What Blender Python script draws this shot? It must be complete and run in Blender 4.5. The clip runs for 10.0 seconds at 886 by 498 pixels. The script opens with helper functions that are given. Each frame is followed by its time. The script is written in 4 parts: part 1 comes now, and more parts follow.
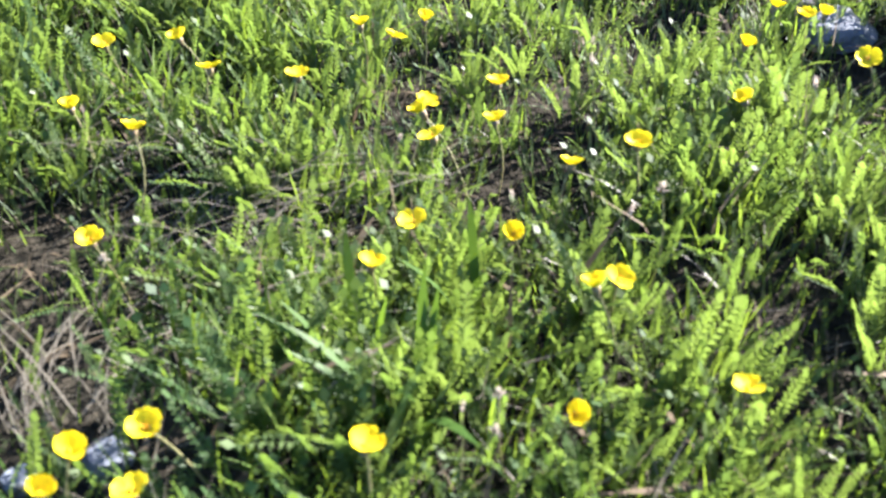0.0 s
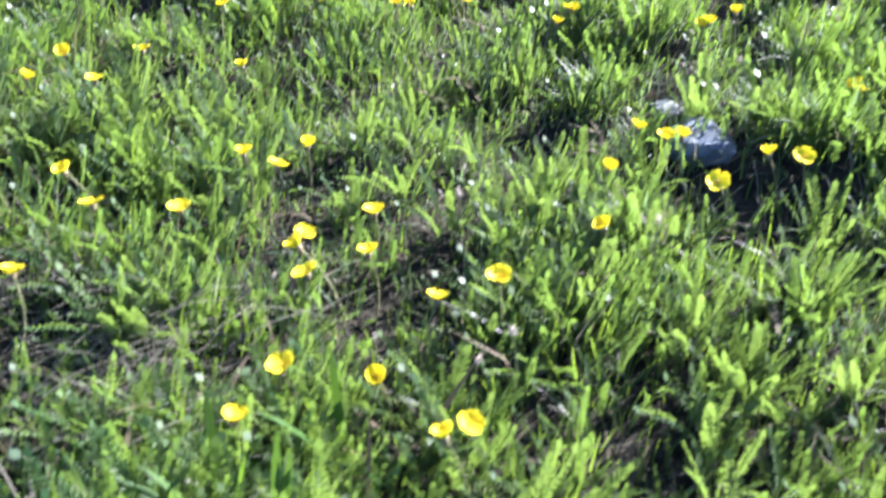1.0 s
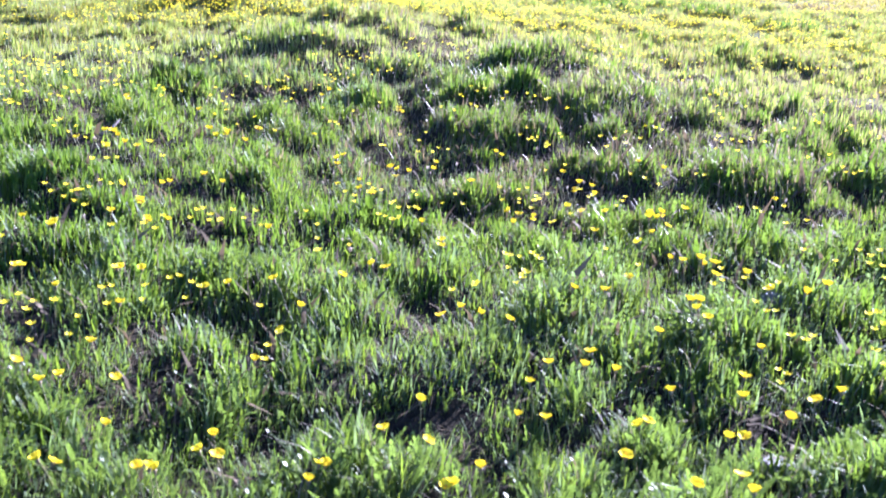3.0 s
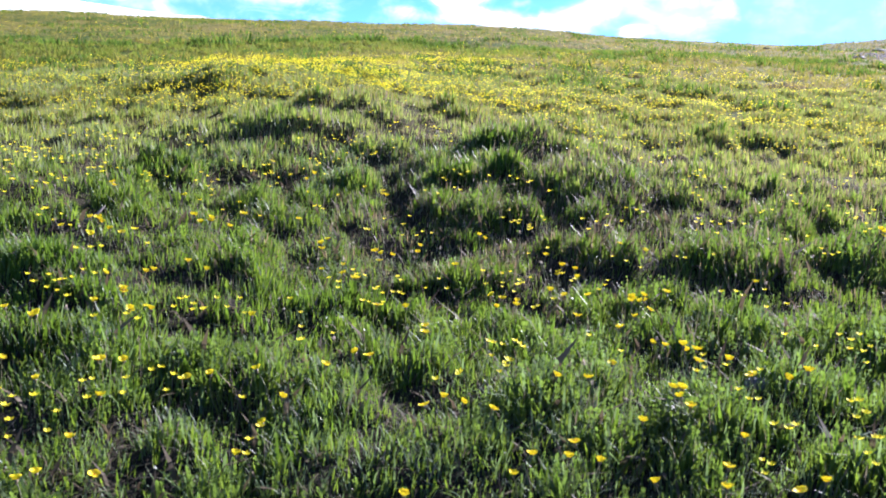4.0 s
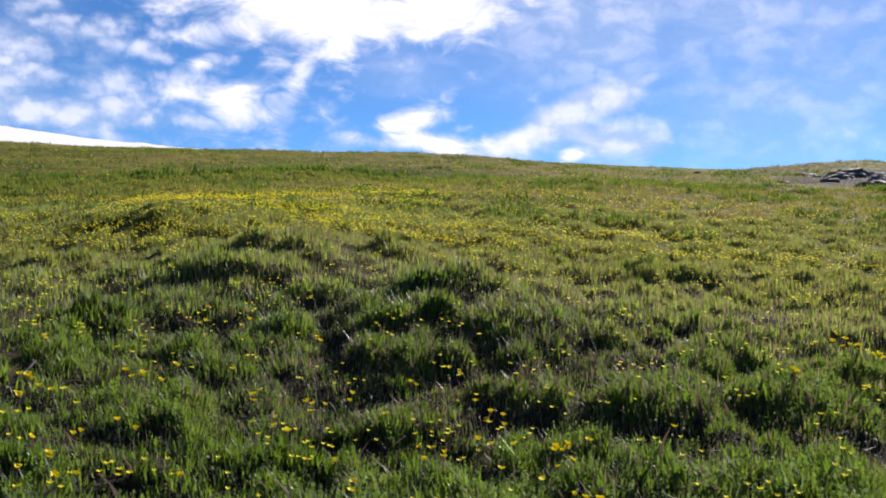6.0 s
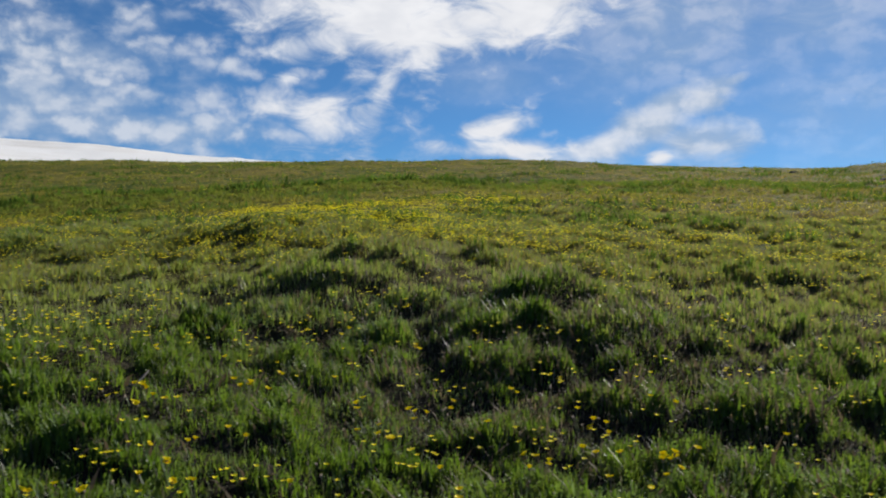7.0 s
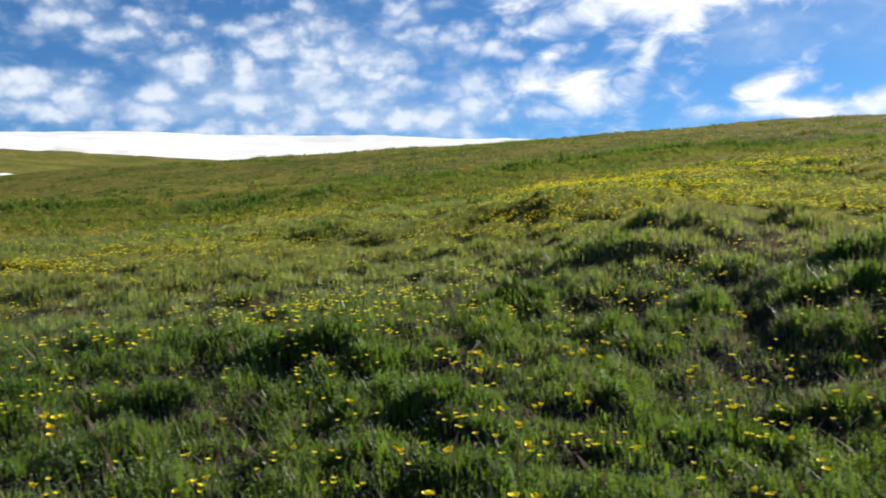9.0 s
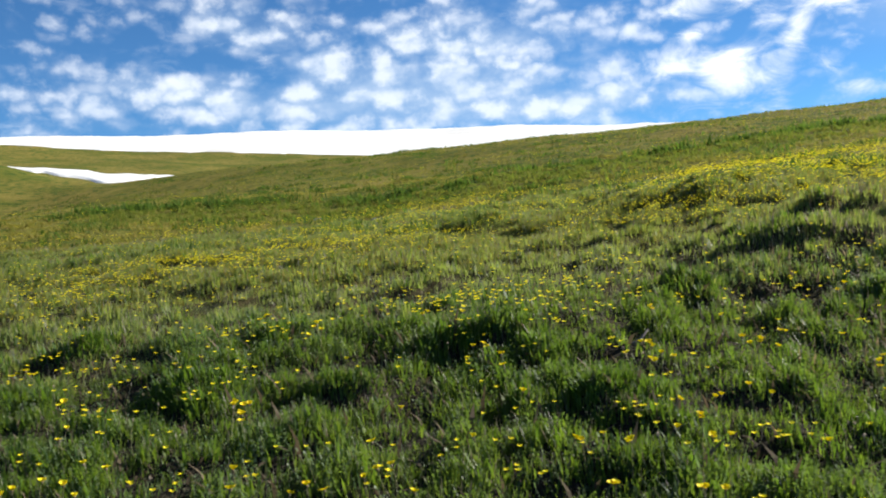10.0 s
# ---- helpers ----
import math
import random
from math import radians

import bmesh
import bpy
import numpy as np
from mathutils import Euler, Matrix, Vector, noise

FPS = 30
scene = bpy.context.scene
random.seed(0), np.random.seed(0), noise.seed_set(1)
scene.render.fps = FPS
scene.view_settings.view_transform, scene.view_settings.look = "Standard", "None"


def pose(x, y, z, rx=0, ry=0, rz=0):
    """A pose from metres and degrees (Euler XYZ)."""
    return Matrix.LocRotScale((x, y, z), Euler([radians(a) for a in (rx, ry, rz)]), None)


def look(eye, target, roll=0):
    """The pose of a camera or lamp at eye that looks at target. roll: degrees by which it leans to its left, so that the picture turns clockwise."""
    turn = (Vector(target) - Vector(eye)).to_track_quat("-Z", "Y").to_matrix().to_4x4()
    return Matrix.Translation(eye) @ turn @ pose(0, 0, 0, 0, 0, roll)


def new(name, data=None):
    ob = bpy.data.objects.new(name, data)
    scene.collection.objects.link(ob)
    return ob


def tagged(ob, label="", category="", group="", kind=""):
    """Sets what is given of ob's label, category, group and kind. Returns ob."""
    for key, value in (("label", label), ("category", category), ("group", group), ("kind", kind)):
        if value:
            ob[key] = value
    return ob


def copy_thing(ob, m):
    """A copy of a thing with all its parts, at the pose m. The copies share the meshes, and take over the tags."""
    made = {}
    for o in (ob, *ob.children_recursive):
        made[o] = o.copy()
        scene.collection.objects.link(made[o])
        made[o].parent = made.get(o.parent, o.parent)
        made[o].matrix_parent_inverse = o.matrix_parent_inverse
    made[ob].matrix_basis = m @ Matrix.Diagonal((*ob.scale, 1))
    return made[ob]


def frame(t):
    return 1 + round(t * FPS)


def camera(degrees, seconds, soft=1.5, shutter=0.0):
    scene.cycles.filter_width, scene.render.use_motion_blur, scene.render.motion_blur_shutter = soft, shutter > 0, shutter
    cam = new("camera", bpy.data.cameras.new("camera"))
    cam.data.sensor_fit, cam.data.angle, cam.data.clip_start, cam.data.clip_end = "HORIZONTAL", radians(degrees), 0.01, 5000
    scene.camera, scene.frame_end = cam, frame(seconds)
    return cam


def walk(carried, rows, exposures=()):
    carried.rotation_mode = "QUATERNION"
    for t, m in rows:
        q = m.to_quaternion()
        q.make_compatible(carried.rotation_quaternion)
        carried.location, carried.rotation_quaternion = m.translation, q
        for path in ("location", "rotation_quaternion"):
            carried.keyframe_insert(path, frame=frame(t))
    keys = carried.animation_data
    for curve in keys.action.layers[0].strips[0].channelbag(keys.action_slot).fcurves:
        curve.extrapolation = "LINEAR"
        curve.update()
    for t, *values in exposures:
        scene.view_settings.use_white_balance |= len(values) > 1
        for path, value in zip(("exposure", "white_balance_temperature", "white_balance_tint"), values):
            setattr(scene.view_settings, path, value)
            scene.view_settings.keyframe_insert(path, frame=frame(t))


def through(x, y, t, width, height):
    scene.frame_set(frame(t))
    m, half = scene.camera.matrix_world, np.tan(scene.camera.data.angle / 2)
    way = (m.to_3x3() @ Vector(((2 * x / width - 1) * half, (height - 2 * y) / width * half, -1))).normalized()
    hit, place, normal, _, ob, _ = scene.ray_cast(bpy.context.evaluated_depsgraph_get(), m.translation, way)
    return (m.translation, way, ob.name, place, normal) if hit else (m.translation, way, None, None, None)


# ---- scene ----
# ---- the camera and its walk ----
cam = camera(51.7, 10.0, soft=1.8, shutter=0.3)
# the lens stays focused up the slope, a few metres off
cam.data.dof.use_dof = True
cam.data.dof.focus_distance, cam.data.dof.aperture_fstop = 6.0, 10.0
PATH = [
    (0, (0.03, -0.191, 0.683), (-0.074, 1.419, -0.499), -1.5),
    (0.5, (0.052, -0.207, 0.708), (-0.005, 1.388, -0.497), -0.8),
    (1, (0.11, -0.172, 0.787), (0.13, 1.496, -0.317), -0.6),
    (1.5, (0.16, -0.151, 0.865), (0.328, 1.618, -0.053), 0.7),
    (2, (0.219, -0.121, 0.903), (0.516, 1.727, 0.197), 1.2),
    (2.5, (0.238, -0.101, 0.931), (0.609, 1.778, 0.354), 1.6),
    (3, (0.235, -0.097, 0.954), (0.655, 1.816, 0.553), 2.2),
    (3.2, (0.232, -0.096, 0.973), (0.668, 1.823, 0.613), 2.1),
    (4.3, (0.257, -0.107, 1.002), (0.719, 1.829, 0.807), 1.9),
    (4.5, (0.27, -0.108, 1.015), (0.756, 1.825, 0.852), 2.1),
    (5, (0.28, -0.144, 1.043), (0.847, 1.77, 0.936), 2.3),
    (5.2, (0.283, -0.169, 1.058), (0.872, 1.741, 0.982), 2.1),
    (6.3, (0.276, -0.225, 1.121), (0.805, 1.703, 1.172), 0.6),
    (6.5, (0.263, -0.227, 1.122), (0.764, 1.708, 1.183), 0.4),
    (7, (0.234, -0.212, 1.113), (0.607, 1.752, 1.152), 0.1),
    (7.5, (0.188, -0.213, 1.109), (0.431, 1.772, 1.141), -0.7),
    (8, (0.139, -0.203, 1.101), (0.239, 1.794, 1.124), -1.3),
    (8.5, (0.076, -0.208, 1.099), (0.038, 1.792, 1.111), -1.8),
    (9, (0.014, -0.207, 1.094), (-0.194, 1.782, 1.09), -2.2),
    (9.5, (-0.044, -0.214, 1.1), (-0.431, 1.748, 1.095), -2.9),
    (10, (-0.09, -0.232, 1.096), (-0.599, 1.702, 1.085), -3.4),
]
EXPOSURES = [  # seconds, stops, kelvin, tint
    (0.0, 3.42, 6050, 19), (0.5, 3.40, 6000, 19), (1.0, 3.45, 5450, 19), (1.5, 3.57, 5250, 21), (2.5, 3.67, 5100, 36), (3.2, 3.2, 5250, 34), (4.3, 2.25, 5750, 25),
    (5.0, 1.84, 6100, 25), (5.2, 1.75, 6150, 24), (6.5, 1.17, 6400, 17), (7.0, 0.93, 6450, 11), (7.5, 1.04, 6500, 10), (9.0, 1.4, 6500, 10), (10.0, 1.58, 6500, 9),
]
walk(cam, [(t, look(eye, target, roll)) for t, eye, target, roll in PATH], EXPOSURES)

# ---- sky, clouds and sun ----
SUN_AZ, SUN_EL = 52.0, 29.0  # degrees to the right of the hill's fall line, and above the horizon

world = bpy.data.worlds.new("sky")
scene.world = world
world.use_nodes = True
wt = world.node_tree
wt.nodes.clear()


def node(tree, kind, **inputs):
    n = tree.nodes.new(kind)
    for key, value in inputs.items():
        slot = n.inputs[int(key[1:])] if key[0] == "i" and key[1:].isdigit() else n.inputs[key]
        if isinstance(value, bpy.types.NodeSocket):
            tree.links.new(value, slot)
        else:
            slot.default_value = value
    return n


def calc(tree, op, a, b=0.0, c=0.0):
    n = tree.nodes.new("ShaderNodeMath")
    n.operation = op
    for slot, value in zip(n.inputs, (a, b, c)):
        if isinstance(value, bpy.types.NodeSocket):
            tree.links.new(value, slot)
        else:
            slot.default_value = value
    return n.outputs[0]


def smooth(tree, value, lo, hi, to_lo=0.0, to_hi=1.0):
    n = tree.nodes.new("ShaderNodeMapRange")
    n.interpolation_type = "SMOOTHSTEP"
    tree.links.new(value, n.inputs[0])
    for k, v in zip((1, 2, 3, 4), (lo, hi, to_lo, to_hi)):
        n.inputs[k].default_value = v
    return n.outputs[0]


def blend(tree, fac, a, b, mode="MIX"):
    n = tree.nodes.new("ShaderNodeMix")
    n.data_type, n.blend_type = "RGBA", mode
    for k, v in ((0, fac), (6, a), (7, b)):
        if isinstance(v, bpy.types.NodeSocket):
            tree.links.new(v, n.inputs[k])
        elif k == 0:
            n.inputs[k].default_value = v
        else:
            n.inputs[k].default_value = (*v, 1)
    return n.outputs[2]


sky = wt.nodes.new("ShaderNodeTexSky")
sky.sky_type = "NISHITA"
sky.sun_disc = False
sky.sun_elevation, sky.sun_rotation = radians(SUN_EL), radians(SUN_AZ)
sky.altitude, sky.air_density, sky.dust_density, sky.ozone_density = 3400, 1.0, 0.4, 2.0

# clouds by their bearing and height over the horizon: bearing, height, half width, half height, slant, thickness
CLOUDS = [
    (7.6, 15.2, 5.6, 2.4, 0, 1.5), (1.0, 15.3, 4.5, 1.7, 0, 0.95), (15.3, 15.6, 5.5, 1.8, 0, 1.5), (9.4, 13.0, 1.4, 1.2, 0, 1.2), (7.0, 11.1, 0.8, 2.1, -25, 0.9),
    (3.8, 9.1, 2.5, 1.6, -8, 1.1), (-0.3, 9.8, 2.1, 0.8, 0, 0.85), (1.4, 11.6, 0.9, 0.5, 0, 0.8), (1.6, 13.4, 2.3, 1.0, 8, 0.9), (14.1, 8.8, 2.2, 0.8, 14, 1.0),
    (14.8, 7.3, 4.6, 0.6, 0, 1.2), (9.3, 10.5, 0.9, 0.4, -15, 0.6), (5.5, 11.8, 1.8, 0.5, 0, 0.7), (19.3, 7.3, 4.2, 0.7, 5, 1.1), (24.2, 6.7, 0.9, 0.5, 0, 1.2),
]
# a smooth bank that widens away from the crest
BANK = [(23.1, 8.4, 3.9, 1.4, 22, 1.0), (26.6, 10.1, 2.8, 1.1, 22, 0.95), (20.7, 7.4, 4.2, 0.9, 12, 1.0), (28.3, 11.0, 1.4, 0.5, 22, 0.8), (26.6, 7.6, 3.4, 1.7, 0, 0.85), (24.5, 9.6, 3.2, 1.3, 25, 0.9)]
# fields of small puffs
PUFFS = [
    (-15.9, 9.4, 11.7, 2.5, 0, 1.0), (-6.9, 8.2, 7.1, 1.4, 0, 0.95), (-13.0, 12.1, 9.0, 2.1, 0, 0.75), (-9.5, 14.5, 5.0, 1.7, 0, 0.55), (-21.4, 10.8, 2.8, 2.1, 0, 0.85),
    (-2.7, 12.3, 1.4, 0.6, 10, 0.6), (-28.8, 9.4, 7.1, 1.5, -8, 0.82), (-34.8, 9.3, 3.2, 1.3, 0, 0.6), (-26.6, 13.7, 4.6, 1.8, -10, 0.62), (-40.1, 10.1, 1.1, 0.7, 0, 0.5),
]
# thin veils
VEILS = [(13.9, 11.8, 3.2, 1.4, 0, 0.5), (24.9, 14.8, 6.5, 4.2, 0, 0.85), (35.4, 14.2, 9.2, 3.6, 0, 0.7), (36.9, 9.6, 8.8, 4.2, 0, 0.55)]

ray_dir = wt.nodes.new("ShaderNodeTexCoord").outputs["Generated"]
axes = node(wt, "ShaderNodeSeparateXYZ", i0=ray_dir)
bearing = calc(wt, "MULTIPLY", calc(wt, "ARCTAN2", axes.outputs[0], axes.outputs[1]), 180 / math.pi)
height = calc(wt, "MULTIPLY", calc(wt, "ARCSINE", axes.outputs[2]), 180 / math.pi)
chart = node(wt, "ShaderNodeCombineXYZ", i0=bearing, i1=height).outputs[0]


def patches(rows):
    total = None
    for az, el, rx, ry, slant, weight in rows:
        c, s = math.cos(radians(slant)), math.sin(radians(slant))
        da, de = calc(wt, "SUBTRACT", bearing, az), calc(wt, "SUBTRACT", height, el)
        u = calc(wt, "MULTIPLY_ADD", da, c / rx, calc(wt, "MULTIPLY", de, s / rx))
        v = calc(wt, "MULTIPLY_ADD", da, -s / ry, calc(wt, "MULTIPLY", de, c / ry))
        d2 = calc(wt, "MULTIPLY_ADD", u, u, calc(wt, "MULTIPLY", v, v))
        m = calc(wt, "MULTIPLY", calc(wt, "EXPONENT", calc(wt, "MULTIPLY", d2, -0.8)), weight)
        total = m if total is None else calc(wt, "MAXIMUM", total, m)
    return total


def billow(scale, stretch, detail, warp, seed):
    place = node(wt, "ShaderNodeMapping", Vector=chart, Scale=(scale, scale * stretch, 1), Location=(seed, seed * 0.7, 0)).outputs[0]
    return node(wt, "ShaderNodeTexNoise", Vector=place, Scale=1.0, Detail=detail, Roughness=0.58, Distortion=warp).outputs["Fac"]


wisp = billow(0.30, 1.8, 6, 0.6, 3.0)
puff = billow(0.37, 2.0, 2.6, 0.1, 11.0)
frayed = node(wt, "ShaderNodeTexNoise", Vector=chart, Scale=0.5, Detail=4.0, Roughness=0.6)
shift = node(wt, "ShaderNodeVectorMath", i0=frayed.outputs["Color"], i1=(0.5, 0.5, 0.5))
shift.operation = "SUBTRACT"
drawn = node(wt, "ShaderNodeVectorMath", i0=shift.outputs[0], i1=(4.2, 2.2, 0.0), i2=chart)
drawn.operation = "MULTIPLY_ADD"
cells = wt.nodes.new("ShaderNodeTexVoronoi")
cells.feature = "SMOOTH_F1"
wt.links.new(node(wt, "ShaderNodeMapping", Vector=drawn.outputs[0], Scale=(0.52, 0.95, 1.0)).outputs[0], cells.inputs["Vector"])
cells.inputs["Scale"].default_value, cells.inputs["Smoothness"].default_value = 1.0, 0.35
round_puff = calc(wt, "MULTIPLY_ADD", cells.outputs["Distance"], -1.1, calc(wt, "MULTIPLY_ADD", puff, 1.1, 0.5))
broad = billow(0.05, 2.2, 4, 0.4, 7.0)
away = calc(wt, "MAXIMUM", smooth(wt, height, 17, 24), smooth(wt, calc(wt, "ABSOLUTE", bearing), 44, 60))
heap = smooth(wt, calc(wt, "MULTIPLY_ADD", wisp, 2.7, calc(wt, "SUBTRACT", patches(CLOUDS), 1.5)), -0.1, 1.15)
bank = smooth(wt, calc(wt, "MULTIPLY_ADD", wisp, 0.9, calc(wt, "SUBTRACT", patches(BANK), 0.6)), 0.0, 0.8, 0.0, 0.9)
field = smooth(wt, calc(wt, "ADD", round_puff, calc(wt, "SUBTRACT", calc(wt, "MULTIPLY", patches(PUFFS), 1.1), 0.54)), -0.12, 1.22, 0.0, 0.82)
veil = calc(wt, "MULTIPLY", patches(VEILS), smooth(wt, wisp, 0.2, 0.75, 0.55, 1.0))
rest = calc(wt, "MULTIPLY", smooth(wt, broad, 0.5, 0.7, 0.0, 0.6), away)
cover = calc(wt, "MAXIMUM", calc(wt, "MAXIMUM", calc(wt, "MAXIMUM", heap, bank), field), calc(wt, "MAXIMUM", calc(wt, "MULTIPLY", veil, 0.8), rest))
lit = blend(wt, heap, blend(wt, smooth(wt, round_puff, 0.2, 0.9), (5.2, 6.7, 8.8), (9.4, 10.0, 10.9)), blend(wt, puff, (9.0, 9.4, 10.2), (13.5, 13.5, 13.5)))
tinted = blend(wt, 1.0, sky.outputs[0], (0.50, 0.90, 1.19), "MULTIPLY")
final = blend(wt, cover, tinted, lit)
background = node(wt, "ShaderNodeBackground", Color=final, Strength=0.038)
wt.links.new(background.outputs[0], wt.nodes.new("ShaderNodeOutputWorld").inputs[0])

sun = new("sun", bpy.data.lights.new("sun", "SUN"))
sun.data.energy, sun.data.angle, sun.data.color = 5.0, radians(0.53), (1.0, 0.95, 0.86)
sa, se = radians(SUN_AZ), radians(SUN_EL)
sun.matrix_world = look((30 * math.sin(sa) * math.cos(se), 30 * math.cos(sa) * math.cos(se), 30 * math.sin(se)), (0, 0, 0))

# ---- materials ----
def material(name):
    m = bpy.data.materials.new(name)
    m.use_nodes = True
    m.node_tree.nodes.clear()
    return m, m.node_tree


def finish(tree, shader):
    tree.links.new(shader, tree.nodes.new("ShaderNodeOutputMaterial").inputs[0])


def bump(tree, value, strength, distance):
    n = node(tree, "ShaderNodeBump", Strength=strength, Distance=distance)
    tree.links.new(value, n.inputs["Height"])
    return n.outputs[0]


def where(tree):
    return tree.nodes.new("ShaderNodeTexCoord").outputs["Object"]


def grain(tree, scale, detail=4, rough=0.6, vector=None):
    return node(tree, "ShaderNodeTexNoise", Vector=vector or node(tree, "ShaderNodeNewGeometry").outputs["Position"], Scale=scale, Detail=detail, Roughness=rough).outputs["Fac"]


def leafy(name, dark, light, dry, dryness, glow, gloss=0.4, through=0.42, each=False, patches_per_metre=1.1, sheen=0.5):
    """Thin plant matter that lets the sun through; every leaf or blade has a tone of its own, and drier patches lie in between."""
    m, t = material(name)
    if each:
        own = t.nodes.new("ShaderNodeObjectInfo").outputs["Random"]
    else:
        own = node(t, "ShaderNodeNewGeometry").outputs["Random Per Island"]
    patch = grain(t, patches_per_metre, 3)
    fine = grain(t, 90.0, 2)
    tone = calc(t, "MULTIPLY_ADD", own, 0.6, calc(t, "MULTIPLY", smooth(t, grain(t, patches_per_metre * 2.6, 3), 0.32, 0.68), 0.4))
    colour = blend(t, tone, dark, light)
    colour = blend(t, calc(t, "MULTIPLY", smooth(t, calc(t, "MULTIPLY_ADD", own, 0.35, patch), 0.52, 0.86), dryness), colour, dry)
    colour = blend(t, smooth(t, fine, 0.3, 0.75, 0.0, 0.35), colour, light)
    body = node(t, "ShaderNodeBsdfPrincipled", **{"Base Color": colour, "Roughness": gloss, "IOR": 1.42, "Specular IOR Level": sheen})
    shine = node(t, "ShaderNodeBsdfTranslucent", Color=blend(t, 0.75, colour, glow))
    finish(t, node(t, "ShaderNodeMixShader", i0=through, i1=body.outputs[0], i2=shine.outputs[0]).outputs[0])
    return m


def stony(name, a, b, c, scale, rough=0.85):
    m, t = material(name)
    g, f = grain(t, scale, 6), grain(t, scale * 7, 4)
    colour = blend(t, smooth(t, g, 0.35, 0.65), a, b)
    colour = blend(t, smooth(t, f, 0.55, 0.75), colour, c)
    body = node(t, "ShaderNodeBsdfPrincipled", **{"Base Color": colour, "Roughness": rough, "Normal": bump(t, f, 0.7, 0.02)})
    finish(t, body.outputs[0])
    return m


def soil_and_turf():
    """Dark mountain soil with litter; the slope farther up and the far rise carry short turf."""
    m, t = material("meadow_ground")
    pos = node(t, "ShaderNodeNewGeometry").outputs["Position"]
    dist = t.nodes.new("ShaderNodeVectorMath")
    dist.operation = "LENGTH"
    t.links.new(pos, dist.inputs[0])
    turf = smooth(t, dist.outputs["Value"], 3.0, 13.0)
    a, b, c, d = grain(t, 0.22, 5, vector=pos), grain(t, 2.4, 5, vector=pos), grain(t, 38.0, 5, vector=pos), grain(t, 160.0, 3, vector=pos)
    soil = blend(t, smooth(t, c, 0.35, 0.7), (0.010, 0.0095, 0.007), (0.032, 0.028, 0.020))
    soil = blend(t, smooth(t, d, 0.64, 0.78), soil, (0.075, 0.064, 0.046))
    grass = blend(t, smooth(t, a, 0.36, 0.64), (0.076, 0.080, 0.014), (0.150, 0.118, 0.030))
    grass = blend(t, smooth(t, b, 0.46, 0.66), grass, (0.034, 0.056, 0.010))
    grass = blend(t, smooth(t, c, 0.4, 0.75, 0.0, 0.5), grass, (0.03, 0.05, 0.012))
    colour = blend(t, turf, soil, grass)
    off = node(t, "ShaderNodeVectorMath", i0=pos, i1=(20.3, 22.3, 0.0))
    off.operation = "SUBTRACT"
    turned = node(t, "ShaderNodeVectorRotate", Vector=off.outputs[0], Angle=radians(-47.8))
    along = node(t, "ShaderNodeSeparateXYZ", i0=turned.outputs[0])
    ring = calc(t, "ADD", calc(t, "POWER", calc(t, "MULTIPLY", along.outputs[0], 1 / 5.5), 2.0), calc(t, "POWER", calc(t, "MULTIPLY", along.outputs[1], 1 / 3.0), 2.0))
    edge = calc(t, "MULTIPLY_ADD", grain(t, 0.9, 5, vector=pos), 0.9, calc(t, "SUBTRACT", ring, 0.45))
    scree = blend(t, smooth(t, c, 0.35, 0.7), (0.008, 0.006, 0.008), (0.020, 0.016, 0.018))
    colour = blend(t, smooth(t, edge, 0.7, 1.15), scree, colour)
    body = node(t, "ShaderNodeBsdfPrincipled", **{"Base Color": colour, "Roughness": 0.95, "Normal": bump(t, c, 0.8, 0.03)})
    body.inputs["Specular IOR Level"].default_value = 0.03
    finish(t, body.outputs[0])
    return m


def snow_cover():
    m, t = material("old_snow")
    g, f = grain(t, 0.09, 5), grain(t, 1.7, 4)
    colour = blend(t, smooth(t, g, 0.4, 0.7), (0.52, 0.525, 0.53), (0.45, 0.44, 0.425))
    body = node(t, "ShaderNodeBsdfPrincipled", **{"Base Color": colour, "Roughness": 0.7, "Normal": bump(t, f, 0.35, 0.3)})
    finish(t, body.outputs[0])
    return m


def petal_stuff(name, inner, outer, glow):
    m, t = material(name)
    own = t.nodes.new("ShaderNodeObjectInfo").outputs["Random"]
    colour = blend(t, calc(t, "MULTIPLY", own, 0.6), outer, inner)
    body = node(t, "ShaderNodeBsdfPrincipled", **{"Base Color": colour, "Roughness": 0.6, "Specular IOR Level": 0.15})
    shine = node(t, "ShaderNodeBsdfTranslucent", Color=(*glow, 1))
    finish(t, node(t, "ShaderNodeMixShader", i0=0.35, i1=body.outputs[0], i2=shine.outputs[0]).outputs[0])
    return m


def plain(name, a, b, rough=0.7, scale=60.0):
    m, t = material(name)
    g = grain(t, scale, 4)
    body = node(t, "ShaderNodeBsdfPrincipled", **{"Base Color": blend(t, g, a, b), "Roughness": rough, "Normal": bump(t, g, 0.3, 0.002)})
    finish(t, body.outputs[0])
    return m


M_GROUND, M_SNOW = soil_and_turf(), snow_cover()
M_LEAF = leafy("avens_leaf", (0.009, 0.028, 0.011), (0.046, 0.086, 0.023), (0.10, 0.095, 0.045), 0.3, (0.155, 0.245, 0.028), 0.5, 0.40, sheen=0.35)
M_PLANT = leafy("avens_leaf_near", (0.012, 0.035, 0.014), (0.056, 0.094, 0.026), (0.10, 0.10, 0.05), 0.3, (0.17, 0.25, 0.032), 0.55, 0.40, True, sheen=0.25)
M_BLADE = leafy("grass_blade", (0.007, 0.024, 0.006), (0.070, 0.128, 0.016), (0.13, 0.12, 0.05), 0.38, (0.20, 0.30, 0.020), 0.5, 0.37, sheen=0.2)
